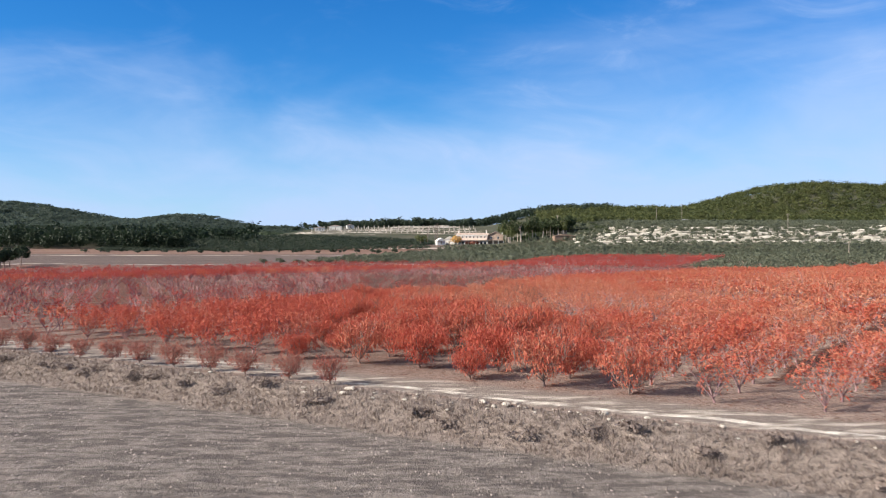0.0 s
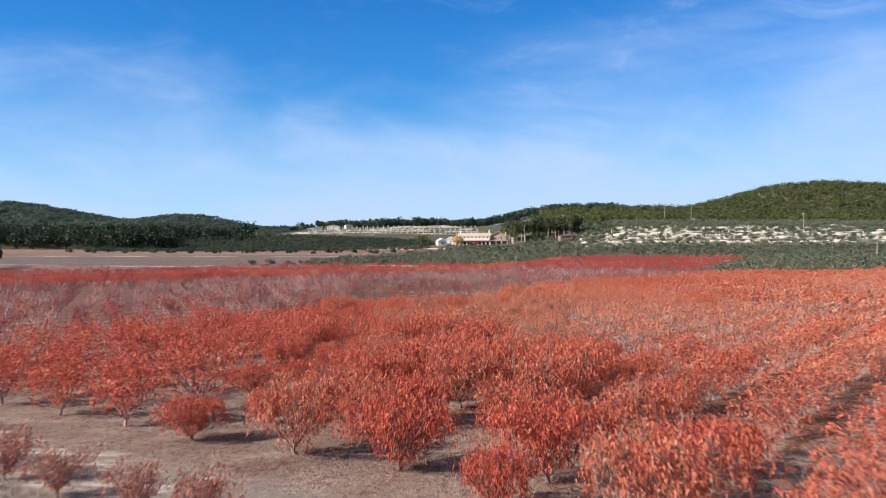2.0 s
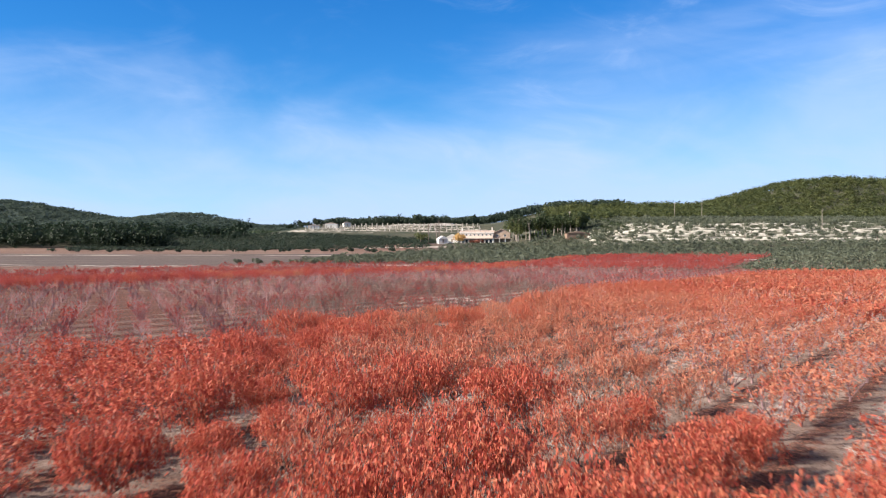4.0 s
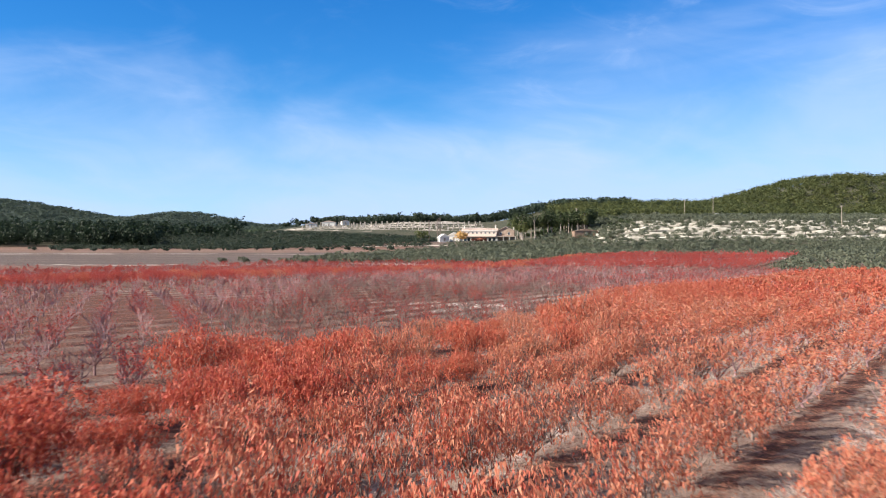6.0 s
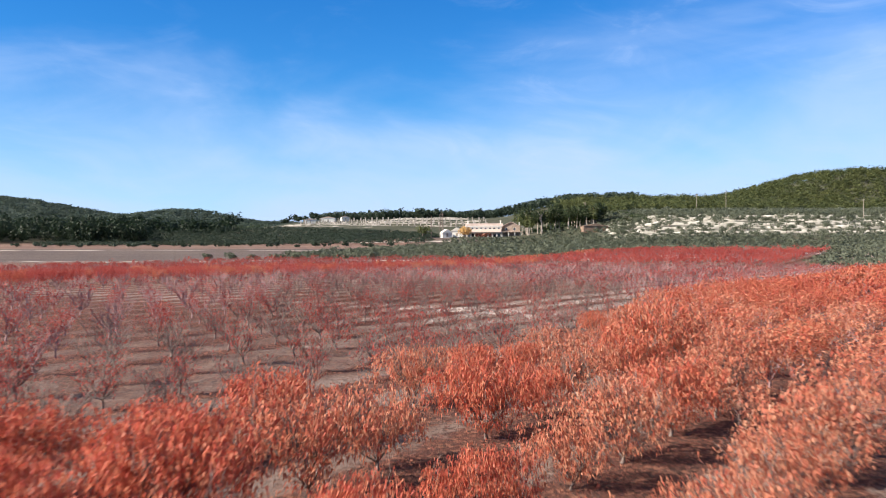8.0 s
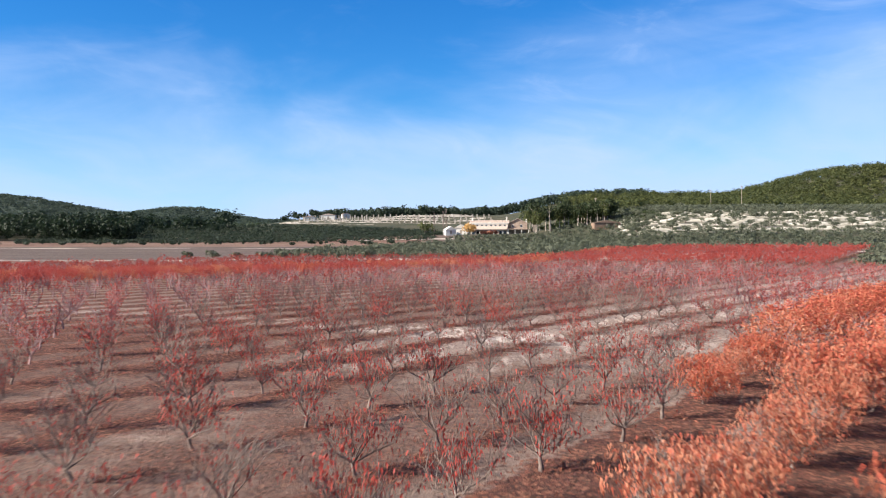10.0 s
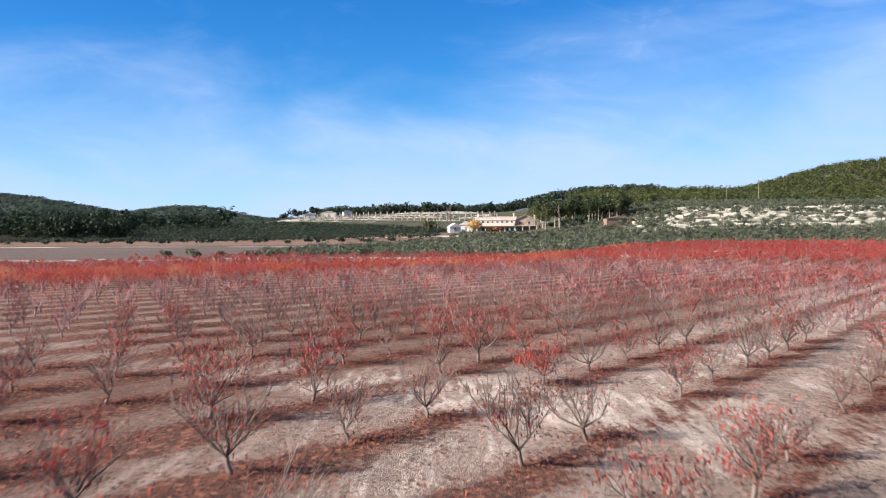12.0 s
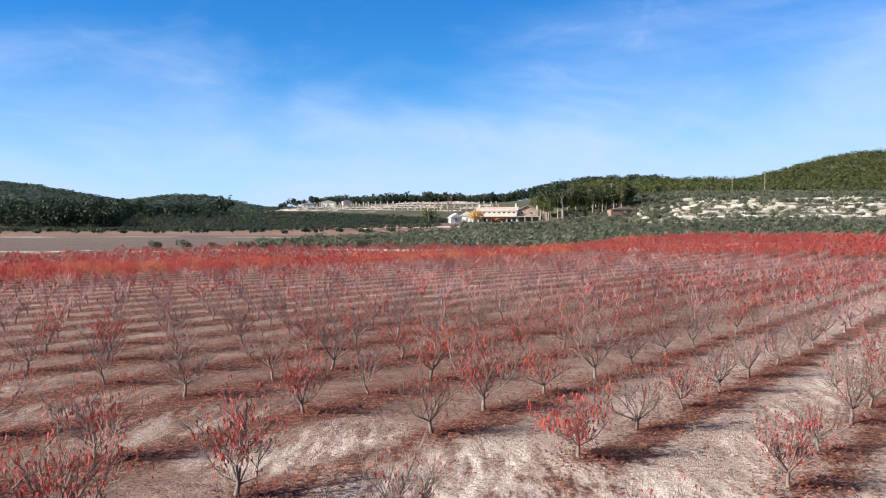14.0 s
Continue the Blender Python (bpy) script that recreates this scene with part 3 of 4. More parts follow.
def spike(points, radii, coarse):
    """A single sliver, for the twigs of trees too far off to count."""
    a, b = np.asarray(points[0], float), np.asarray(points[-1], float)
    side = np.cross(b - a, (0.25, 0.95, 0.1))
    side *= radii[0] * coarse / (np.linalg.norm(side) + 1e-9)
    return np.array([a + side, a - side, b]), np.array([[0, 1, 2]])


def fruit_tree(seed, tall, wide, detail, count, length, hang=0.55, boughs=999, corners=4, twigs=5, twig=0.18, few=False, full=0.0):
    """Wood and leaves of one tree, as (points, faces) each. full: how much of the leaf hangs in sprays that fill the crown."""
    rng = np.random.default_rng(seed)
    lines, shoots = skeleton(rng, tall, wide, detail, tall > 2.4 or tall < 2, 0.12, twigs, twig)
    lines = sorted(lines, key=lambda q: -q[1][0])[:boughs]
    coarse = (1.35, 1.2, 1.0)[detail]
    if detail < 2:
        pieces = [tube(p, np.array(r) * coarse, 3) if k < 1 + (5, 6)[detail] else None for k, (p, r) in enumerate(lines)]
        pieces = [(q[0], np.concatenate([q[1][:, :3], q[1][:, [0, 2, 3]]])) if q else spike(*lines[k], coarse * 1.35) for k, q in enumerate(pieces)]
        wood = joined(pieces)
    else:
        wood = joined([blade(p, np.array(r) * coarse * 1.3) if k and len(p) < 3 else tube(p, np.array(r) * coarse, 5 if (k == 0 and detail) else 3) for k, (p, r) in enumerate(lines)])
    pick = rng.integers(0, len(shoots), count)
    if few:
        pick = rng.permutation(len(shoots))[:max(3, len(shoots) // 4)][pick % max(3, len(shoots) // 4)]
    g = rng.uniform(-0.05, 1.05, (count, 1))
    ends = np.array([(s[0], s[2]) for s in shoots])[pick]
    at = ends[:, 0] + (ends[:, 1] - ends[:, 0]) * g + rng.normal(0, 1, (count, 3)) * (0.085 * wide, 0.085 * wide, 0.05 * tall)
    if full:
        # sprays of long leaves hang through a broad, flat-topped crown
        n = int(count * full)
        sprays = max(8, n // 11)
        az, r = rng.uniform(0, 6.283, sprays), np.sqrt(rng.uniform(0.01, 1, sprays))
        reach = wide * (0.88 + 0.14 * np.sin(az * 2 + rng.uniform(0, 6)) + 0.10 * np.sin(az * 5 + rng.uniform(0, 6))) * rng.uniform(0.85, 1.1, sprays)
        high = tall * (1.0 - 0.22 * r ** 3 + rng.normal(0, 0.055, sprays))
        low = tall * (0.26 + 0.10 * r + rng.normal(0, 0.05, sprays))
        top = low + (high - low) * rng.beta(1.9, 1.0, sprays)
        which = rng.integers(0, sprays, n)
        drop = rng.uniform(0, 1, n) * 0.42
        at[:n, 0] = (reach * r * np.cos(az))[which] + rng.normal(0, 0.075, n)
        at[:n, 1] = (reach * r * np.sin(az))[which] + rng.normal(0, 0.075, n)
        at[:n, 2] = np.maximum(top[which] - drop, low[which] * rng.uniform(0.8, 1.1, n))
    at[:, 2] = np.maximum(at[:, 2], tall * (0.09 + 0.10 * rng.random(count)))
    return wood, leaves(rng, at, length, length * 0.33, hang, corners)


def block_of(u, v, x, y):
    """Which planting a place belongs to: 'red', 'bare', 'rim', 'late', 'crimson' or '' outside the orchard."""
    if u < (48.0 if v < -28 else 45.0) or abs(x) > 420:
        return ""
    if v > -77.5:
        if v < -67.5 - 4.6 * smooth(92, 96, u) - 4.6 * smooth(136, 137.5, u):
            return "bare"
        return "red" if u < min(400, max(285, 290 + 2.77 * (v + 61))) else ""
    if u > 316 and v > -176:
        return "crimson" if u < 396 and v < -104 else ""
    if v > -168:
        return "" if 151.8 < u < 155.2 or u > 308 else "bare"
    if v > -187:
        return "rim" if u < 385 else ""
    return "late" if v > -262 and y < 390 and x < 30 else ""


rng = np.random.default_rng(7)
near_trees, far_trees = [], []
for kv in range(-36, 36):
    v = ROW_0 + ROW_GAP * kv if kv < 4 else RED_ROW_0 - RED_ROW_GAP * (18 - kv)
    slip = 0.0 if v > -140 else rng.uniform(-1.0, 1.0)
    if kv >= 4:
        slip = (46.4 if v > -28 else 48.6) - TREE_0 + 31 * TREE_GAP
    for ku in range(-42, 120):
        u = TREE_0 + TREE_GAP * ku + slip
        jx, jy = rng.normal(0, 0.17, 2)
        x, y = from_uv(u, v)
        x, y = x + jx, y + jy
        kind = block_of(u, v, x, y)
        if not kind or rng.random() < 0.015:
            continue
        if abs(x) > 0.52 * y + 14:
            continue
        patch = noise.noise(Vector((x * 0.035, y * 0.035, 4.0)))
        (near_trees if abs(x - 3) < (9.3 if v > -77.5 else 14.5) + 0.02 * y and y < 218 else far_trees).append((x, y, kind, patch, rng.random(), rng.random()))

KINDS = {"red": ("persimmon tree in dense red and orange autumn leaf", 2.55, 1.88, 5100, 0.155, RED_LEAF),
         "thin": ("persimmon tree with thinning faded orange leaves, twigs showing through", 2.5, 1.82, 3300, 0.15, FADED_LEAF),
         "wispy": ("persimmon tree with only a few faded leaves among grey twigs", 2.45, 1.6, 1600, 0.15, FADED_LEAF),
         "leafy": ("grey persimmon tree still hung with drooping red leaves", 2.15, 1.2, 620, 0.15, CRIMSON_LEAF),
         "sparse": ("nearly bare grey persimmon tree with limp red leaves", 2.2, 1.2, 420, 0.13, MAROON_LEAF),
         "bare": ("bare grey persimmon tree with upright twigs", 2.2, 1.2, 150, 0.11, MAROON_LEAF)}
MODELS = {}
for name, (label, tall, wide, count, length, leaf) in KINDS.items():
    MODELS[name] = []
    for s in range(5):
        wood, crown = fruit_tree(100 + 10 * len(MODELS) + s, tall, wide, 2, count, length, 1.5, corners=3, few=leaf in (CRIMSON_LEAF, MAROON_LEAF), full=0.8 if leaf in (RED_LEAF, FADED_LEAF) else 0.0, twigs=6 if name == "red" else 4 if tall < 2.3 else 8, twig=0.18 if name == "red" else 0.22)
        MODELS[name].append((quads("trunk", *wood, BARK), quads("crown", *crown, leaf)))


def orchard_kind(kind, patch, r, x, y):
    u, v = UX * x + UY * y, UY * x - UX * y
    if kind == "crimson":
        return "thin" if r < 0.7 else "red"
    if kind == "late":
        return "thin" if r < 0.3 else "leafy" if r < 0.6 else "sparse"
    if math.hypot(x - 6.4, y - 183.2) < 1.5:
        return "leafy"
    if kind == "red" and v > -16 and u < 78:
        return "wispy" if r < 0.5 else "thin" if r < 0.8 else "red"
    if kind == "red" and -60 < v < -30 and 78 < u < 126:
        return "wispy" if r < (0.62 if v > -57 else 0.3) else "thin"
    if kind == "red" and u < 62:
        return "thin" if r < 0.5 else "red"
    if kind == "red" and u < 150:
        return "thin" if r < (0.5 if v > -34 or u > 104 else 0.16) else "red"
    if kind in ("red", "rim", "crimson"):
        return "thin" if patch > 0.2 and r < 0.75 and v > -60 or r < 0.10 else "red"
    if v < -106:
        return "sparse" if r < 0.32 + 0.5 * patch else "bare"
    return "leafy" if r < 0.05 + 0.15 * patch else "sparse" if r < 0.72 + 0.9 * patch else "bare"


firsts = {}
for x, y, kind, patch, r, s in near_trees:
    k = orchard_kind(kind, patch, r, x, y)
    n = int(s * 4.999)
    m = pose(x, y, level(x, y), 0, 0, 360 * ((r * 7) % 1)) @ Matrix.Scale((0.86 + 0.28 * ((s * 13) % 1)) * (1.08 if UX * x + UY * y < 75 else 0.66 if kind == "red" and UY * x - UX * y < -74 and y < 175 else 1.0), 4)
    if (k, n) in firsts:
        copy_thing(firsts[k, n], m)
        continue
    tree = new("persimmon_tree")
    tagged(tree, KINDS[k][0], "tree", "orchard trees in rows")
    part("trunk", MODELS[k][n][0], tree)
    part("crown", MODELS[k][n][1], tree)
    tree.matrix_basis = m
    tree.scale = (1, 1, 1)
    firsts[k, n] = tree
    tree.matrix_basis = m

# the rest of the orchard, past those that can be counted
pools = {}
for x, y, kind, patch, r, s in far_trees:
    k = orchard_kind(kind, patch, r, x, y)
    group = {"red": "red", "rim": "red", "crimson": "crimson", "bare": "bare", "late": "bare"}[kind]
    if k in ("thin", "wispy") and group == "red":
        group = "faded"
    if kind == "rim" and (s * 7) % 1 < 0.55:
        group = "crimson"
    pools.setdefault((group, k, int(s * 2.999), max(1.5 * abs(x - 3), y - 162, 40 - y) > (120 if kind == "rim" else 48)), []).append((x, y, r, s))
FAR = {"red": (2000, 0.19), "thin": (1200, 0.18), "wispy": (600, 0.18), "leafy": (420, 0.17), "sparse": (300, 0.16), "bare": (80, 0.15)}
wood_all, leaf_all = [], {"red": [], "faded": [], "crimson": [], "bare": []}
for (group, k, n, distant), rows in sorted(pools.items()):
    count, length = FAR[k]
    wood, crown = fruit_tree(500 + n, KINDS[k][1], KINDS[k][2], 0 if distant else 1, int(count * (0.165 if distant else 0.85)), length * (1.98 if distant else 1.03), 0.55, 16 if k == "red" else 40 if k in ("thin", "wispy") else 62 if distant else 130, 3, 4 if distant else 6, 0.26, full=0.8 if k in ("red", "thin", "wispy") else 0.0)
    rows = np.array(rows)
    places = np.stack([rows[:, 0], rows[:, 1], height(rows[:, 0], rows[:, 1])], -1)
    turns, size = rows[:, 2] * 44, (0.86 + 0.28 * ((rows[:, 3] * 13) % 1)) * np.where(UY * rows[:, 0] - UX * rows[:, 1] < -170, 0.9, 1.0)
    sizes = np.stack([size, size], -1)
    wood_all.append(scattered(*wood, places, turns, sizes))
    leaf_all[group].append(scattered(*crown, places, turns, sizes))
rest = tagged(new("orchard_rows", None), "rows of persimmon trees, red and bare, filling the level orchard", "orchard", kind="stuff")
part("wood", quads("wood", *joined(wood_all), TWIG), rest)
part("foliage", quads("foliage", *joined(leaf_all["red"]), RED_LEAF), rest, "red and orange leaves")
part("foliage", quads("foliage", *joined(leaf_all["faded"]), FADED_LEAF), rest, "thinning faded orange leaves")
part("foliage", quads("foliage", *joined(leaf_all["crimson"]), CRIMSON_LEAF), rest, "deep red leaves")
part("foliage", quads("foliage", *joined(leaf_all["bare"]), MAROON_LEAF), rest, "last red leaves on bare trees")

# young trees along the edge of the bank
YOUNG = []
for s in range(3):
    wood, crown = fruit_tree(900 + s, 1.75, 1.15, 2, 1700, 0.125, 1.4, corners=3, full=0.5)
    YOUNG.append((quads("trunk", *wood, BARK), quads("crown", *crown, YOUNG_LEAF)))
young_first = {}
for k in range(14):
    x, y = from_uv(40.85 + 0.15 * math.sin(k * 2.3), -30.65 - 3.06 * k)
    m = pose(x, y, level(x, y), 0, 0, 77 * k) @ Matrix.Scale(0.98 + 0.10 * math.sin(k * 5.1), 4)
    if k % 3 in young_first:
        copy_thing(young_first[k % 3], m)
        continue
    tree = tagged(new("young_persimmon_tree"), "small young persimmon tree with dull red leaves on the bank's edge", "tree", "young trees along the bank")
    part("trunk", YOUNG[k % 3][0], tree)
    part("crown", YOUNG[k % 3][1], tree)
    tree.matrix_basis = m
    young_first[k % 3] = tree


# ---- woods ----
def clump_tree(seed, tall, wide, pieces, size, trunk=0.0, flat=1.0, soft=0.15):
    """A crown of many loose sprays round a few limbs; an uneven outline with gaps."""
    rng = np.random.default_rng(seed)
    lobes = rng.normal(0, 1, (6, 3)) * (wide * 0.24, wide * 0.24, tall * 0.10 * flat) + (0, 0, tall * (0.62 if trunk else 0.5))
    at = lobes[rng.integers(0, 6, pieces)]
    d = rng.normal(size=(pieces, 3))
    d /= np.linalg.norm(d, axis=1)[:, None]
    at = at + d * rng.uniform(0.6, 1.0, (pieces, 1)) * (wide * 0.30, wide * 0.30, tall * 0.30 * flat)
    at[:, 2] = np.clip(at[:, 2], tall * (0.35 if trunk else 0.02), tall)
    n = d + rng.normal(0, 0.35, (pieces, 3)) + (0, 0, soft)
    n /= np.linalg.norm(n, axis=1)[:, None]
    s = np.cross(n, rng.normal(size=(pieces, 3)))
    s /= np.linalg.norm(s, axis=1)[:, None]
    t = np.cross(n, s)
    k = size * rng.uniform(0.6, 1.3, (pieces, 1))
    v = np.stack([at - s * k - t * k * 0.6, at + s * k - t * k * 0.5, at + t * k * 1.2], 1).reshape(-1, 3)
    return v, np.arange(3 * pieces).reshape(-1, 3)


def wood_of(name, label, mat, seed, candidates, tall, wide, pieces, size, models=4, soft=0.15):
    rng = np.random.default_rng(seed)
    pts = np.array(candidates)
    which = rng.integers(0, models, len(pts))
    out = []
    for k in range(models):
        p = pts[which == k]
        if not len(p):
            continue
        sc = rng.uniform(0.7, 1.25, len(p))
        out.append(scattered(*clump_tree(seed + k, tall, wide, pieces, size, soft=soft), np.stack([p[:, 0], p[:, 1], height(p[:, 0], p[:, 1]) - 0.3], -1),
                             rng.uniform(0, 6.28, len(p)), np.stack([sc, sc * rng.uniform(0.85, 1.15, len(p))], -1)))
    return tagged(new(name, quads(name, *joined(out), mat)), label, "trees", kind="stuff")


rng = np.random.default_rng(31)


def strewn(n, x0, x1, y0, y1, keep):
    p = rng.uniform((x0, y0), (x1, y1), (n, 2))
    return [q for q in p if keep(q[0], q[1])]


# wooded hill beyond the marl slope
wood_of("pine_wood", "sunlit olive-green pine wood covering the rounded hill", PINE_LEAF, 40,
        strewn(8200, 48, 820, 690, 1250, lambda x, y: x < 0.56 * y and x > 0.13 * (y - 164) and y > (690 if x < 130 else 770) - 0.05 * x + 20 * math.sin(x * 0.03) and y < 1130), 9, 7.8, 60, 0.74, soft=0.9)
wood_of("far_wood", "dark pine wood along the skyline behind the terraces, haze in its tone", SKYLINE_LEAF, 50,
        strewn(1100, -130, 190, 965, 1070, lambda x, y: x > -135), 10.0, 8, 70, 0.75)
wood_of("hill_wood", "dark green wooded hills on the far side of the valley, haze put into their colour", HILL_LEAF, 60,
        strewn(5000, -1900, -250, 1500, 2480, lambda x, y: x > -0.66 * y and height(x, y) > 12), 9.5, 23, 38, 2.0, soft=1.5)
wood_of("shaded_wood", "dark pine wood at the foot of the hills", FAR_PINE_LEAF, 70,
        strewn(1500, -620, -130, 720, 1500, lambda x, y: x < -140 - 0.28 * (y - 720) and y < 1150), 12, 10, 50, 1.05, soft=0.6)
wood_of("foothill_wood", "lighter green pine wood on the rise before the hills", FOOTHILL_LEAF, 73,
        strewn(1100, -700, -130, 1050, 1500, lambda x, y: x > -0.6 * y), 11, 13, 50, 1.2, soft=0.9)
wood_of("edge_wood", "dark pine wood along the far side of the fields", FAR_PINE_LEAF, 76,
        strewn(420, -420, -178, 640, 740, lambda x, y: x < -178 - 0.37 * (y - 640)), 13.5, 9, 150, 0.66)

# groves
def grove(name, label, mat, seed, x0, x1, y0, y1, gap, keep, tall, wide, pieces, size, soft=0.15):
    pts = []
    for i, x in enumerate(np.arange(x0, x1, gap)):
        for y in np.arange(y0, y1, gap * 1.25):
            px, py = x + rng.normal(0, gap * 0.13), y + rng.normal(0, gap * 0.13)
            if keep(px, py):
                pts.append((px, py))
    return wood_of(name, label, mat, seed, pts, tall, wide, pieces, size, soft=soft)


def beyond_orchard(x, y):
    if UY * x - UX * y < -188:
        return y > 394 + 0.1 * max(0, -x)
    return UX * x + UY * y > 401


grove("olive_grove", "grey-green olive grove between the orchard and the house", OLIVE_LEAF, 80, -70, 340, 340, 640, 5.0,
      lambda x, y: beyond_orchard(x, y) and x > -64 and x < 0.62 * y and not (x > 100 and 553 < y < 640) and y > 372 - 0.7 * x and y < 412 + max(0, x + 62) * 3.0 and not (0 < x < 60 and y > 612), 2.9, 4.4, 76, 0.345)
grove("olive_grove", "grey-green olive grove beside the red orchard", OLIVE_LEAF, 84, 95, 330, 150, 400, 5.2,
      lambda x, y: UX * x + UY * y > 6 + min(400, max(285, 290 + 2.77 * (UY * x - UX * y + 61))) and x < 0.6 * y and UY * x - UX * y > -104, 3.2, 4.8, 100, 0.31)
grove("upper_grove", "olive trees on the slope above the white marl", OLIVE_LEAF, 88, 90, 480, 648, 745, 5.4,
      lambda x, y: x < 0.62 * y, 3.0, 4.8, 60, 0.42)
grove("dark_grove", "dark green grove in rows on the slope beside the house", DARK_OLIVE_LEAF, 92, -330, 10, 600, 790, 4.6,
      lambda x, y: x > -230 - 0.3 * (y - 600) and x < -8, 2.3, 4.6, 48, 0.42, soft=1.2)


grove("scrub", "dark evergreen scrub under the pines beside the house", DARK_PINE_LEAF, 96, -30, 118, 612, 735, 4.4,
      lambda x, y: not (-18 < x < 58 and y < 690) and (x > 55 or y > 690) and not (x < 96 and y < 644), 2.6, 4.6, 46, 0.42)


# ---- terraces ----
def bank(name, label, mat, x0, x1, y, slope, tall, deep, seed, step=2.5, gaps=0.25):
    """A long uneven bank of bare earth or dry wall along a contour: front face, crest and back."""
    rows = []
    n = int((x1 - x0) / step)
    for k in range(n + 1):
        x = x0 + step * k
        py = y + slope * (x - x0) + 2.2 * noise.noise(Vector((x * 0.03, seed, 0.0)))
        h = tall * max(0.05, min(1.2, 0.55 + 1.7 * noise.noise(Vector((x * 0.045, seed * 3.1, 2.0))) + gaps * noise.noise(Vector((x * 0.4, seed, 5.0)))))
        z = level(x, py)
        rows.append([(x, py - 0.5, z - 1.2), (x, py, z + h * 0.55), (x, py + 0.35, z + h), (x, py + deep, level(x, py + deep) + h * 0.8), (x, py + deep * 1.6, level(x, py + deep * 1.6) - 0.8)])
    v = np.array(rows).reshape(-1, 3)
    i, k = np.meshgrid(np.arange(n), np.arange(4), indexing="ij")
    a = (i * 5 + k).ravel()
    return tagged(new(name, quads(name, v, np.stack([a, a + 5, a + 6, a + 1], -1), mat)), label, "terrace", kind="structure")


MARL = simple("white_marl", (0.64, 0.60, 0.52), (0.30, 0.275, 0.22), 0.22)
for k, y in enumerate((560, 576, 591, 606, 620, 634)):
    bank("terrace_bank", "bare white marl bank of a terrace on the slope", MARL, 80 + 4 * k, 430, y - 0.01 * k, 0.01, 1.7, 3.2, k + 1.3, 1.8, 0.5)

DRYWALL = simple("dry_stone_wall", (0.56, 0.50, 0.44), (0.17, 0.15, 0.12), 0.35)
for k, (x0, x1, y) in enumerate(((-142, -60, 822), (-135, 32, 842), (-112, 40, 862), (-92, 30, 884), (-70, 20, 908), (-50, 8, 930))):
    bank("terrace_wall", "pale dry stone terrace wall on the hillside", DRYWALL, x0, x1, y, 0.02, 1.15, 1.0, k + 20.7, 1.6, 0.9)


# ---- trees that stand singly ----
def standing_tree(name, label, category, leaf, x, y, tall, wide, pieces, size, trunk_r, seed, group="", fork=0.45, flat=1.0, bark=BARK):
    rng = np.random.default_rng(seed)
    z = level(x, y)
    top = tall * fork
    lean = rng.normal(0, 0.03 * tall, 2)
    lines = [([(0, 0, -0.4), (lean[0] * 0.3, lean[1] * 0.3, top * 0.5), (lean[0], lean[1], top * 1.25)], [trunk_r * 1.3, trunk_r, trunk_r * 0.6])]
    for k in range(5):
        a = k * 1.257 + rng.normal(0, 0.3)
        s = np.array([lean[0], lean[1], top * rng.uniform(0.8, 1.2)])
        e = s + (math.cos(a) * wide * 0.3, math.sin(a) * wide * 0.3, tall * 0.22)
        lines.append(([s, (s + e) / 2 + (0, 0, 0.1), e], [trunk_r * 0.45, trunk_r * 0.35, trunk_r * 0.2]))
    v, f = clump_tree(seed, tall, wide, pieces, size, trunk=1.0, flat=flat)
    tree = tagged(new(name), label, category, group)
    part("trunk", quads("trunk", *joined([tube(p, r, 6) for p, r in lines]), bark), tree)
    part("crown", quads("crown", v + (lean[0], lean[1], 0), f, leaf), tree)
    tree.location = (x, y, z)
    return tree


rng = np.random.default_rng(5)
for k in range(44):
    x, y = (rng.uniform(47, 92), rng.uniform(622, 642)) if k % 2 else (rng.uniform(50, 104), rng.uniform(645, 695))
    tall = (32.5 - level(x, y)) * (rng.uniform(0.55, 1.0) if k % 3 else rng.uniform(0.9, 1.12))
    standing_tree("pine_tree", "tall dark pine with a bare pale trunk near the house", "tree", (DARK_PINE_LEAF, PINE_LEAF, DARK_PINE_LEAF)[k % 3], x, y, tall, rng.uniform(6.0, 11.0), 620, 0.45, 0.27, 300 + k, "pines beside the house", 0.5, 0.8, PINE_BARK)
for k in range(9):
    x, y = -168 + rng.uniform(-26, 9), 352 + rng.uniform(-10, 22)
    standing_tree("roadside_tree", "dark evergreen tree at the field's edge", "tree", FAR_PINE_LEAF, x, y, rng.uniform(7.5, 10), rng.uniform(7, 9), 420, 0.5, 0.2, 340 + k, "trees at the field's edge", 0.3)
standing_tree("cypress_clump", "dark bushy conifer beside the farm yard", "tree", PINE_LEAF, -14, 640, 7.5, 10, 240, 0.6, 0.25, 371, "", 0.3)
standing_tree("amber_shrub", "amber-leaved shrub before the house", "shrub", AMBER_LEAF, 10.2, 624, 7.5, 12.5, 700, 0.38, 0.15, 372, "", 0.2)
standing_tree("brown_shrub", "reddish brown shrub before the house", "shrub", LITTER_LEAF, 21, 627, 3.6, 9, 320, 0.45, 0.12, 373, "", 0.2)
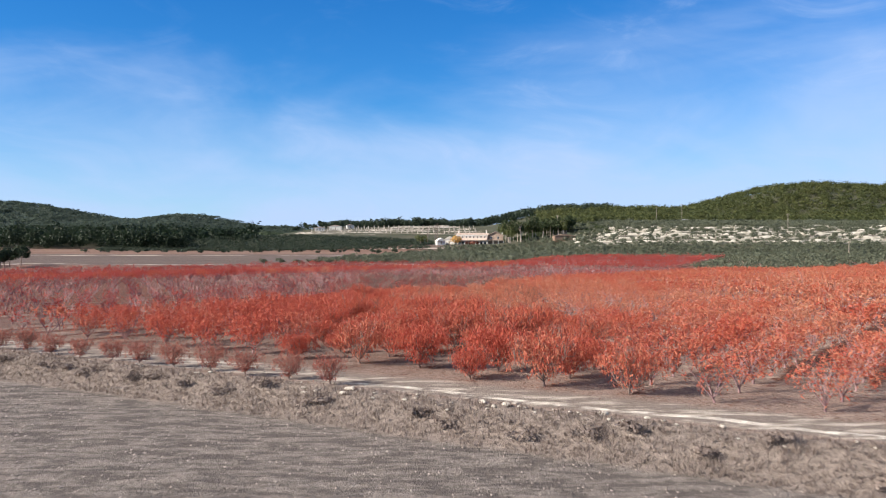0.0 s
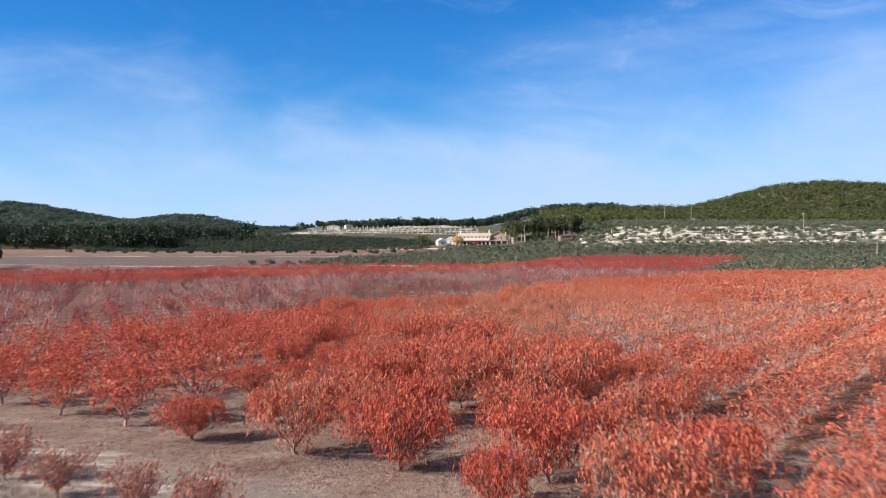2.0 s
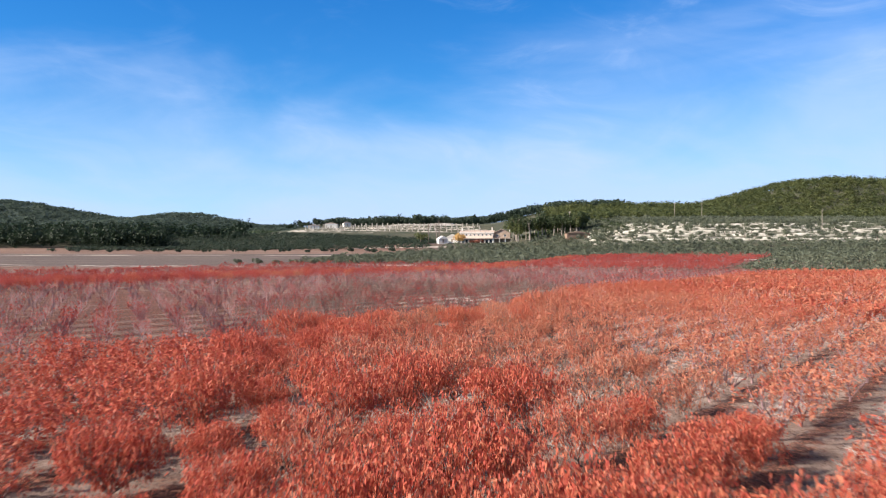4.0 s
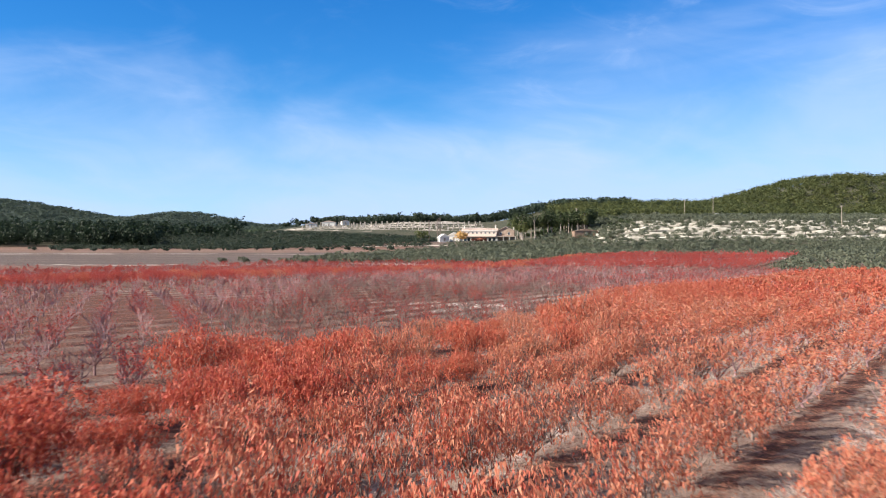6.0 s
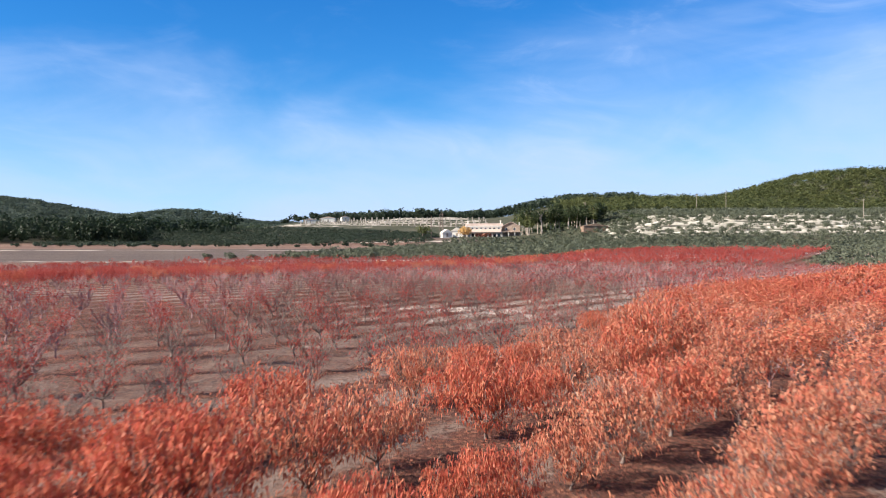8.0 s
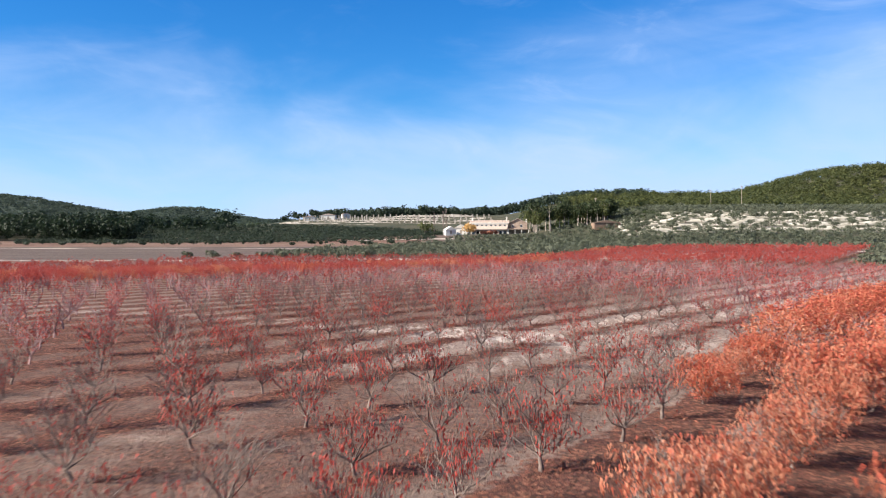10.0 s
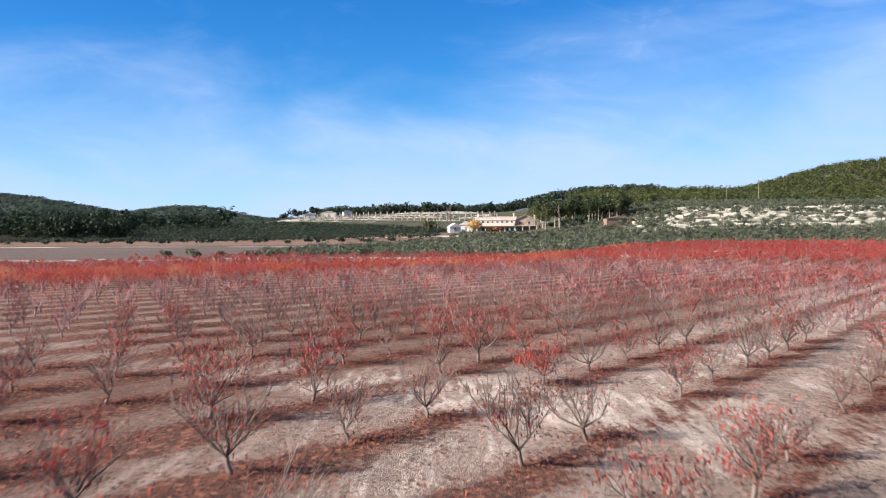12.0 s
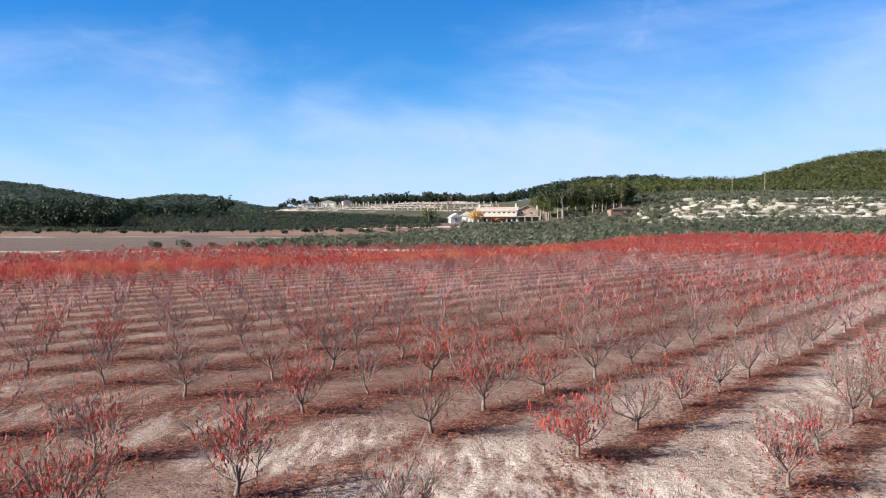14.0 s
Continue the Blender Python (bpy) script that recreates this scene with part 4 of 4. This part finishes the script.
for k, (x, y, tall) in enumerate(((-9, 655, 13), (-3.5, 652, 14), (-2, 656, 15))):
    rng = np.random.default_rng(380 + k)
    lines = [([(0, 0, -0.4), (0.1, 0, tall * 0.5), (0, 0.1, tall)], [0.28, 0.2, 0.05])]
    for j in range(26):
        h = tall * rng.uniform(0.2, 0.9)
        a = rng.uniform(0, 6.28)
        lines.append(([(0.05, 0, h), (math.cos(a) * 0.7, math.sin(a) * 0.7, h + tall * 0.16)], [0.08, 0.03]))
    t = tagged(new("poplar"), "tall bare pale poplar beside the house", "tree", "bare poplars")
    part("trunk", quads("trunk", *joined([tube(p, r, 4) for p, r in lines]), BARK), t)
    t.location = (x, y, level(x, y))

for k in range(7):
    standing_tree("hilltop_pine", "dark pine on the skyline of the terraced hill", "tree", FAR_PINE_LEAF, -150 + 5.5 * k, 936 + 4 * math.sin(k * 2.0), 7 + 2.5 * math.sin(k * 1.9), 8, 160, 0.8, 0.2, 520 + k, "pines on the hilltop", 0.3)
# olives on the marl terraces, one by one
rng = np.random.default_rng(17)
olive_models = []
for k in range(5):
    v, f = clump_tree(420 + k, 3.6, 4.6, 200, 0.27, trunk=1.0)
    olive_models.append((quads("trunk", *tube([(0, 0, -0.5), (0.1, 0, 0.9), (0, 0.1, 2.0)], [0.3, 0.22, 0.12], 5), BARK), quads("crown", v, f, OLIVE_LEAF)))
olive_first, olive_more = {}, []
for k, y in enumerate((556, 567, 572, 583, 587, 598, 602, 612, 616, 627, 630, 641)):
    for x in np.arange(92, 0.56 * y + 36, 4.9):
        px, py = x + rng.normal(0, 1.6), y + rng.normal(0, 1.2)
        if rng.random() < 0.15 or px > 0.56 * py + 40:
            continue
        m = pose(px, py, level(px, py) + 0.1, 0, 0, rng.uniform(0, 360)) @ Matrix.Scale(rng.uniform(0.6, 1.3), 4)
        n = int(rng.integers(0, 5))
        if y > 590:
            olive_more.append((px, py, rng.uniform(0, 6.28), rng.uniform(0.6, 1.3)))
            continue
        if n in olive_first:
            copy_thing(olive_first[n], m)
            continue
        t = tagged(new("olive_tree"), "grey-green olive tree on a white marl terrace", "tree", "olives on the terraces")
        part("trunk", olive_models[n][0], t)
        part("crown", olive_models[n][1], t)
        t.matrix_basis = m
        olive_first[n] = t

rest = np.array(olive_more)
tagged(new("terrace_olives", quads("terrace_olives", *scattered(*clump_tree(426, 3.6, 4.6, 150, 0.3), np.stack([rest[:, 0], rest[:, 1], height(rest[:, 0], rest[:, 1])], -1), rest[:, 2], np.stack([rest[:, 3], rest[:, 3]], -1)), OLIVE_LEAF)), "grey-green olives on the upper marl terraces", "trees", kind="stuff")

# bushes in a row beyond the orchard's far edge
for k in range(9):
    x, y = -76 + 7.5 * k + 1.5 * math.sin(k * 3.0), 392 - 0.6 * k
    standing_tree("olive_bush", "round grey-green olive bush beyond the orchard", "bush", OLIVE_LEAF, x, y, 2.4 + 0.5 * math.sin(k * 2.0), 3.8, 130, 0.36, 0.15, 440 + k, "bushes beyond the orchard", 0.2)
for k in range(26):
    x, y = -225 + 8.2 * k + 2.5 * math.sin(k * 2.1), 568 + 3 * math.sin(k * 1.3)
    standing_tree("hedge_bush", "low dark bush along the red-brown field", "bush", DARK_OLIVE_LEAF, x, y, 2.4 + 0.7 * math.sin(k * 2.7), 4.0, 60, 0.6, 0.1, 470 + k, "bushes along the field", 0.2)


# ---- the house ----
def house():
    h = tagged(new("country_house"), "cream two-storey country house with arcaded ground floor and tiled roofs", "house")
    W, D, S = 22.0, 12.0, 3.3
    # ground floor set back behind an arcade; upper floor above
    part("wall", boxes("wall", PLASTER, (0, 2.6, -1.5, W, D, S), (0, 0.0, S + 0.35, W, D, 2 * S + 0.2)), h)
    part("floor_slab", boxes("floor_slab", WHITE, (-0.5, -0.6, S, W + 0.4, D, S + 0.35)), h, "white floor slab over the arcade")
    part("terrace", boxes("terrace", STONE, (-1.0, -3.6, -2.0, W - 0.3, 2.6, 0.0)), h, "pale stone terrace")
    for k in range(9):
        x = 0.2 + k * (W - 0.7) / 8
        part("column", boxes("column", WHITE, (x, -3.1, -2.0, x + 0.45, -2.65, S), (x - 0.1, -3.2, S - 0.3, x + 0.55, -2.55, S)), h)
    def window(x, z, w, t, y):
        f = part("window", boxes("window", WHITE, (x - 0.1, y - 0.08, z - 0.1, x, y + 0.04, z + t + 0.1), (x + w, y - 0.08, z - 0.1, x + w + 0.1, y + 0.04, z + t + 0.1), (x, y - 0.08, z + t, x + w, y + 0.04, z + t + 0.1), (x - 0.15, y - 0.16, z - 0.12, x + w + 0.15, y + 0.04, z)), h)
        part("pane", boxes("pane", GLASS, (x, y - 0.03, z, x + w, y + 0.03, z + t)), f)
    for k in range(8):
        window(1.0 + k * 2.65, S + 2.05, 1.1, 0.9, 0.0)
        window(0.9 + k * 2.65, 0.3, 1.5, 2.2, 2.6)
    # low parapet on the upper floor and a tiled roof behind
    part("parapet", boxes("parapet", WHITE, (-0.3, -0.3, 2 * S + 0.2, W + 0.3, -0.05, 2 * S + 0.75)), h)
    def roof(name, x0, x1, y0, y1, z, rise, over=0.5):
        bm = bmesh.new()
        ym = (y0 + y1) / 2
        t = 0.22
        a = [bm.verts.new(p) for p in ((x0 - over, y0 - over, z), (x1 + over, y0 - over, z), (x1 + over, ym, z + rise), (x0 - over, ym, z + rise), (x1 + over, y1 + over, z), (x0 - over, y1 + over, z))]
        b = [bm.verts.new(p.co + Vector((0, 0, t))) for p in a]
        for q in ((0, 1, 2, 3), (3, 2, 4, 5)):
            bm.faces.new([b[i] for i in q])
            bm.faces.new([a[i] for i in reversed(q)])
        for i, j in ((0, 1), (1, 2), (2, 4), (4, 5), (5, 3), (3, 0)):
            bm.faces.new((a[i], a[j], b[j], b[i]))
        for k in range(int((x1 - x0) / 0.9)):
            x = x0 + 0.45 + 0.9 * k
            vs = [bm.verts.new(p) for p in ((x - 0.12, y0 - over, z + t), (x + 0.12, y0 - over, z + t), (x, y0 - over, z + t + 0.13), (x - 0.12, ym, z + rise + t), (x + 0.12, ym, z + rise + t), (x, ym, z + rise + t + 0.13))]
            for q in ((0, 2, 5, 3), (2, 1, 4, 5)):
                bm.faces.new([vs[i] for i in q])
            bm.faces.new((vs[0], vs[1], vs[2]))
        return part(name, from_bm(name, bm, ROOF), h, "faded clay tiled roof")
    roof("roof", 0, W, 0.4, D, 2 * S + 0.2, 1.9)
    # sloping tiled roof over the arcade
    bm = bmesh.new()
    vs = [bm.verts.new(p) for p in ((-0.8, -4.0, S + 0.02), (W - 0.3, -4.0, S + 0.02), (W - 0.3, -0.1, S + 1.75), (-0.8, -0.1, S + 1.75))]
    up = [bm.verts.new(q.co + Vector((0, 0, 0.25))) for q in vs]
    bm.faces.new(up)
    bm.faces.new(vs[::-1])
    for i in range(4):
        bm.faces.new((vs[i], vs[(i + 1) % 4], up[(i + 1) % 4], up[i]))
    part("arcade_roof", from_bm("arcade_roof", bm, ROOF), h, "sloping faded clay tiled roof")
    # gabled wing with a deep porch; the wing's shade is in its wall colour
    part("wing_wall", boxes("wing_wall", SHADED_WING, (W + 0.003, 1.5, -1.5, W + 11, D - 1, 2 * S + 0.4)), h)
    bm = bmesh.new()
    g0, g1 = W + 0.003, W + 11
    vs = [bm.verts.new(p) for p in ((g0, 1.5, 2 * S + 0.41), (g1, 1.5, 2 * S + 0.41), ((g0 + g1) / 2, 1.5, 2 * S + 2.9), (g0, D - 1, 2 * S + 0.41), (g1, D - 1, 2 * S + 0.41), ((g0 + g1) / 2, D - 1, 2 * S + 2.9))]
    for q in ((0, 1, 2), (5, 4, 3), (0, 3, 4, 1)):
        bm.faces.new([vs[i] for i in q])
    part("gable", from_bm("gable", bm, SHADED_WING), h)
    bm = bmesh.new()
    t = 0.25
    vs = [bm.verts.new(p) for p in ((g0 - 0.5, 0.8, 2 * S + 0.2), ((g0 + g1) / 2, 0.8, 2 * S + 2.95), (g1 + 0.6, 0.8, 2 * S + 0.2), (g0 - 0.5, D - 0.5, 2 * S + 0.2), ((g0 + g1) / 2, D - 0.5, 2 * S + 2.95), (g1 + 0.6, D - 0.5, 2 * S + 0.2))]
    up = [bm.verts.new(v.co + Vector((0, 0, t))) for v in vs]
    for q in ((0, 1, 4, 3), (1, 2, 5, 4)):
        bm.faces.new([up[i] for i in q])
        bm.faces.new([vs[i] for i in reversed(q)])
    for i, j in ((0, 1), (1, 2), (2, 5), (5, 4), (4, 3), (3, 0)):
        bm.faces.new((vs[i], vs[j], up[j], up[i]))
    part("wing_roof", from_bm("wing_roof", bm, ROOF), h, "faded clay tiled gable roof")
    part("porch_roof", boxes("porch_roof", ROOF, (W - 0.2, -3.2, S + 0.1, W + 12.2, 1.5, S + 0.4)), h)
    for k in range(4):
        x = W + 0.2 + k * 3.8
        part("post", boxes("post", WHITE, (x, -3.0, -2.0, x + 0.35, -2.65, S + 0.1)), h)
    window(W + 2.0, S + 1.4, 1.2, 1.4, 1.5)
    window(W + 7.0, S + 1.4, 1.2, 1.4, 1.5)
    for x, y, z in ((0.6, 5, 2 * S + 1.2), (W - 1.5, 6, 2 * S + 1.6), (W + 10.0, 6, 2 * S + 0.6)):
        c = part("chimney", boxes("chimney", WHITE, (x, y, z, x + 0.8, y + 0.8, z + 2.6)), h)
        part("cap", boxes("cap", ROOF, (x - 0.12, y - 0.12, z + 2.6, x + 0.92, y + 0.92, z + 2.8)), c)
    h.matrix_basis = pose(12.3, 656, 11.2, 0, 0, -6) @ Matrix.Scale(1.02, 4)
    return h


house()


def shed(name, label, x, y, w, d, tall, rise, wall_mat, roof_mat, turn=0.0):
    s = tagged(new(name), label, "building")
    part("wall", boxes("wall", wall_mat, (-w / 2, -d / 2, -1.2, w / 2, d / 2, tall)), s)
    bm = bmesh.new()
    o = 0.35
    vs = [bm.verts.new(p) for p in ((-w / 2 - o, -d / 2 - o, tall + 0.004), (w / 2 + o, -d / 2 - o, tall + 0.004), (0, -d / 2 - o, tall + rise), (-w / 2 - o, d / 2 + o, tall + 0.004), (w / 2 + o, d / 2 + o, tall + 0.004), (0, d / 2 + o, tall + rise))]
    for q in ((0, 1, 2), (5, 4, 3), (0, 2, 5, 3), (2, 1, 4, 5), (0, 3, 4, 1)):
        bm.faces.new([vs[i] for i in q])
    part("roof", from_bm("roof", bm, roof_mat), s)
    part("door", boxes("door", POLE, (-0.6, -d / 2 - 0.06, 0, 0.6, -d / 2 + 0.02, min(2.1, tall - 0.2))), s)
    s.matrix_basis = pose(x, y, level(x, y) + 0.3, 0, 0, turn)
    return s


shed("white_shed", "small white gabled outbuilding beside the house", 0.2, 640, 6, 8, 2.4, 2.2, WHITE, WHITE, 12)
shed("white_shed", "white gabled outbuilding with a pale roof", 7.4, 650, 8, 9, 3.0, 2.4, WHITE, STONE, -8)
shed("stone_shed", "low rust-brown farm shed among the trees", 83, 600, 14, 7, 2.6, 1.4, RUST, RUST, 6)
shed("hill_hut", "low white hut above the terraces", 204, 752, 12, 6, 2.2, 0.8, WHITE, WHITE, 3)
for k, (x, y, w, t) in enumerate(((-104, 886, 12, 3.2), (-117, 866, 9, 2.6), (-92, 905, 7, 3))):
    shed("hill_house", "small white house on the terraced hillside", x, y, w, 7, t, 1.3, WHITE, ROOF, 8 * k)

# posts of a trellis along the hillside walls
for k in range(96):
    x = -122 + 5.0 * (k % 32) + 0.6 * math.sin(k * 3.3)
    y = (846, 868, 892)[k // 32] + 0.1 * (k % 32)
    ob = tagged(new("trellis_post", boxes("trellis_post", DRYWALL, (-0.5, -0.5, -0.6, 0.5, 0.5, 2.9), (-0.65, -0.65, 2.9, 0.65, 0.65, 3.2))), "pale square stone pillar on the terraced hillside", "pillar", "pillars on the hillside")
    ob.location = (x, y, level(x, y))


# ---- poles ----
def utility_pole(x, y, tall):
    p = tagged(new("utility_pole"), "weathered wooden utility pole with a short crossarm", "pole", "utility poles")
    part("post", quads("post", *tube([(0, 0, -0.8), (0, 0, tall / 2), (0, 0, tall)], [0.22, 0.19, 0.15], 8), POLE), p)
    part("crossarm", boxes("crossarm", POLE, (-0.9, -0.08, tall - 0.9, 0.9, 0.08, tall - 0.7)), p)
    for sx in (-0.75, 0, 0.75):
        part("insulator", quads("insulator", *tube([(sx, 0, tall - 0.7), (sx, 0, tall - 0.55), (sx, 0, tall - 0.42)], [0.05, 0.09, 0.04], 6), WHITE), p)
    p.location = (x, y, level(x, y))


for x, y, tall in ((201, 745, 16), (179, 742, 13), (237, 610, 12), (58, 636, 12), (84, 640, 14), (182, 398, 8)):
    utility_pole(x, y, tall)


# ---- small things of the orchard floor ----
rng = np.random.default_rng(77)


def lie(x, y):
    return level(x, y) + roughness(x, y)


# fallen leaves under the trees nearest the way
drift = []
for x, y, kind, patch, r, s in near_trees:
    n = 900 if kind == "bare" and 172 < y < 202 else 420 if kind == "bare" and y > 165 else 200 if kind == "bare" else 300 if UX * x + UY * y < 60 else 70
    a, d = rng.uniform(0, 6.28, n), np.abs(rng.normal(0, 1.1, n))
    px, py = x + 0.5 + d * np.cos(a) * 0.8 + d * np.sin(a) * 0.5, y + 0.3 + d * np.sin(a)
    drift.append(np.stack([px, py, height(px, py) + 0.04 + rng.uniform(0, 0.03, n)], -1))
drift = np.concatenate(drift)
way = rng.normal(size=drift.shape) * (1, 1, 0.22)
way /= np.linalg.norm(way, axis=1)[:, None]
side = np.cross(way, (0, 0, 1)) + rng.normal(0, 0.15, drift.shape)
ln = rng.uniform(0.03, 0.075, (len(drift), 1))
v = np.stack([drift - way * ln, drift - side * ln * 0.5, drift + way * ln, drift + side * ln * 0.5], 1).reshape(-1, 3)
tagged(new("fallen_leaves", quads("fallen_leaves", v, np.arange(len(v)).reshape(-1, 4), LITTER_LEAF)), "curled red and brown fallen leaves under the trees", "leaves", kind="stuff")

# dry grass on the bank
tufts = []
n = 7500
u, v = 40.5 - 4.2 * rng.beta(1.3, 1.3, n), rng.uniform(-78, 11, n)
for k in range(n):
    x, y = from_uv(u[k], v[k])
    z = lie(x, y)
    t = 0.12 + 0.26 * rng.random() * (0.6 + 0.8 * max(0, noise.noise(Vector((x * 0.4, y * 0.4, 1)))))
    m = 7
    a = rng.uniform(0, 6.28, m)
    out = np.stack([np.cos(a), np.sin(a), 0 * a], -1)
    foot = np.array([x, y, z - 0.03]) + out * rng.uniform(0, 0.10, (m, 1))
    tip = foot + out * t * rng.uniform(0.25, 0.8, (m, 1)) + np.stack([0 * a, 0 * a, t * rng.uniform(0.6, 1.2, m)], -1)
    mid = (foot + tip) / 2 + (0, 0, 0.06)
    w = np.stack([-np.sin(a), np.cos(a), 0 * a], -1) * 0.012
    tufts.append(np.stack([foot, mid - w, tip, mid + w], 1).reshape(-1, 3))
v = np.concatenate(tufts)
tagged(new("dry_grass", quads("dry_grass", v, np.arange(len(v)).reshape(-1, 4), DRY_GRASS)), "matted dry grass on the bank between track and ploughed field", "grass", kind="stuff")

# low dry bushes on the bank
for k in range(26):
    x, y = from_uv(38.5 + rng.normal(0, 0.7), -65 + 2.9 * k + rng.normal(0, 0.8))
    bv, bf = clump_tree(600 + k, rng.uniform(0.35, 0.65), rng.uniform(0.8, 1.5), 420, 0.05)
    b = tagged(new("dry_bush", quads("dry_bush", bv, bf, DRY_GRASS)), "low dry brown bush on the grassy bank", "bush", "bushes on the bank")
    b.location = (x, y, lie(x, y) - 0.05)


# white stones along the top of the bank
def stone(seed):
    bm = bmesh.new()
    bmesh.ops.create_icosphere(bm, subdivisions=2, radius=1.0)
    for q in bm.verts:
        q.co *= 1 + 0.35 * noise.noise(q.co * 1.6 + Vector((seed, 0, 0)))
        q.co.z *= 0.55
    return from_bm("stone", bm, STONE)


stones = [stone(k * 3.7) for k in range(5)]
for k in range(84):
    x, y = from_uv(40.15 + rng.normal(0, 0.38), rng.uniform(-61, 5) if k % 3 else -25 + rng.normal(0, 9))
    o = tagged(new("stone", stones[k % 5]), "white limestone lump on the edge of the bank", "stone", "stones along the bank")
    s = rng.uniform(0.04, 0.12) * (1.7 if k % 9 == 0 else 1)
    o.matrix_basis = pose(x, y, lie(x, y) + s * 0.2, 0, 0, rng.uniform(0, 360)) @ Matrix.Diagonal((s * 1.4, s, s, 1))

# clods and stubble on the ploughed field
n = 5000
x, y = rng.uniform(-32, 24, n), rng.uniform(12, 57, n)
keep = (UX * x + UY * y < 36.5)
x, y = x[keep], y[keep]
bm = bmesh.new()
bmesh.ops.create_cube(bm, size=1.0)
cv = np.array([tuple(q.co * (1 + 0.3 * noise.noise(q.co * 5))) for q in bm.verts])
cf = np.array([[q.index for q in f.verts] for f in bm.faces])
bm.free()
s = rng.uniform(0.015, 0.05, len(x))
z = np.array([lie(a, b) for a, b in zip(x, y)])
CLOD = simple("dry_clod", (0.27, 0.225, 0.20), (0.46, 0.39, 0.345), 0.8)
tagged(new("clods", quads("clods", *scattered(cv, cf, np.stack([x, y, z + s * 0.2], -1), rng.uniform(0, 6.28, len(x)), np.stack([s * 1.5, s], -1)), CLOD)), "pale dry clods and stones on the ploughed field", "clods", kind="stuff")
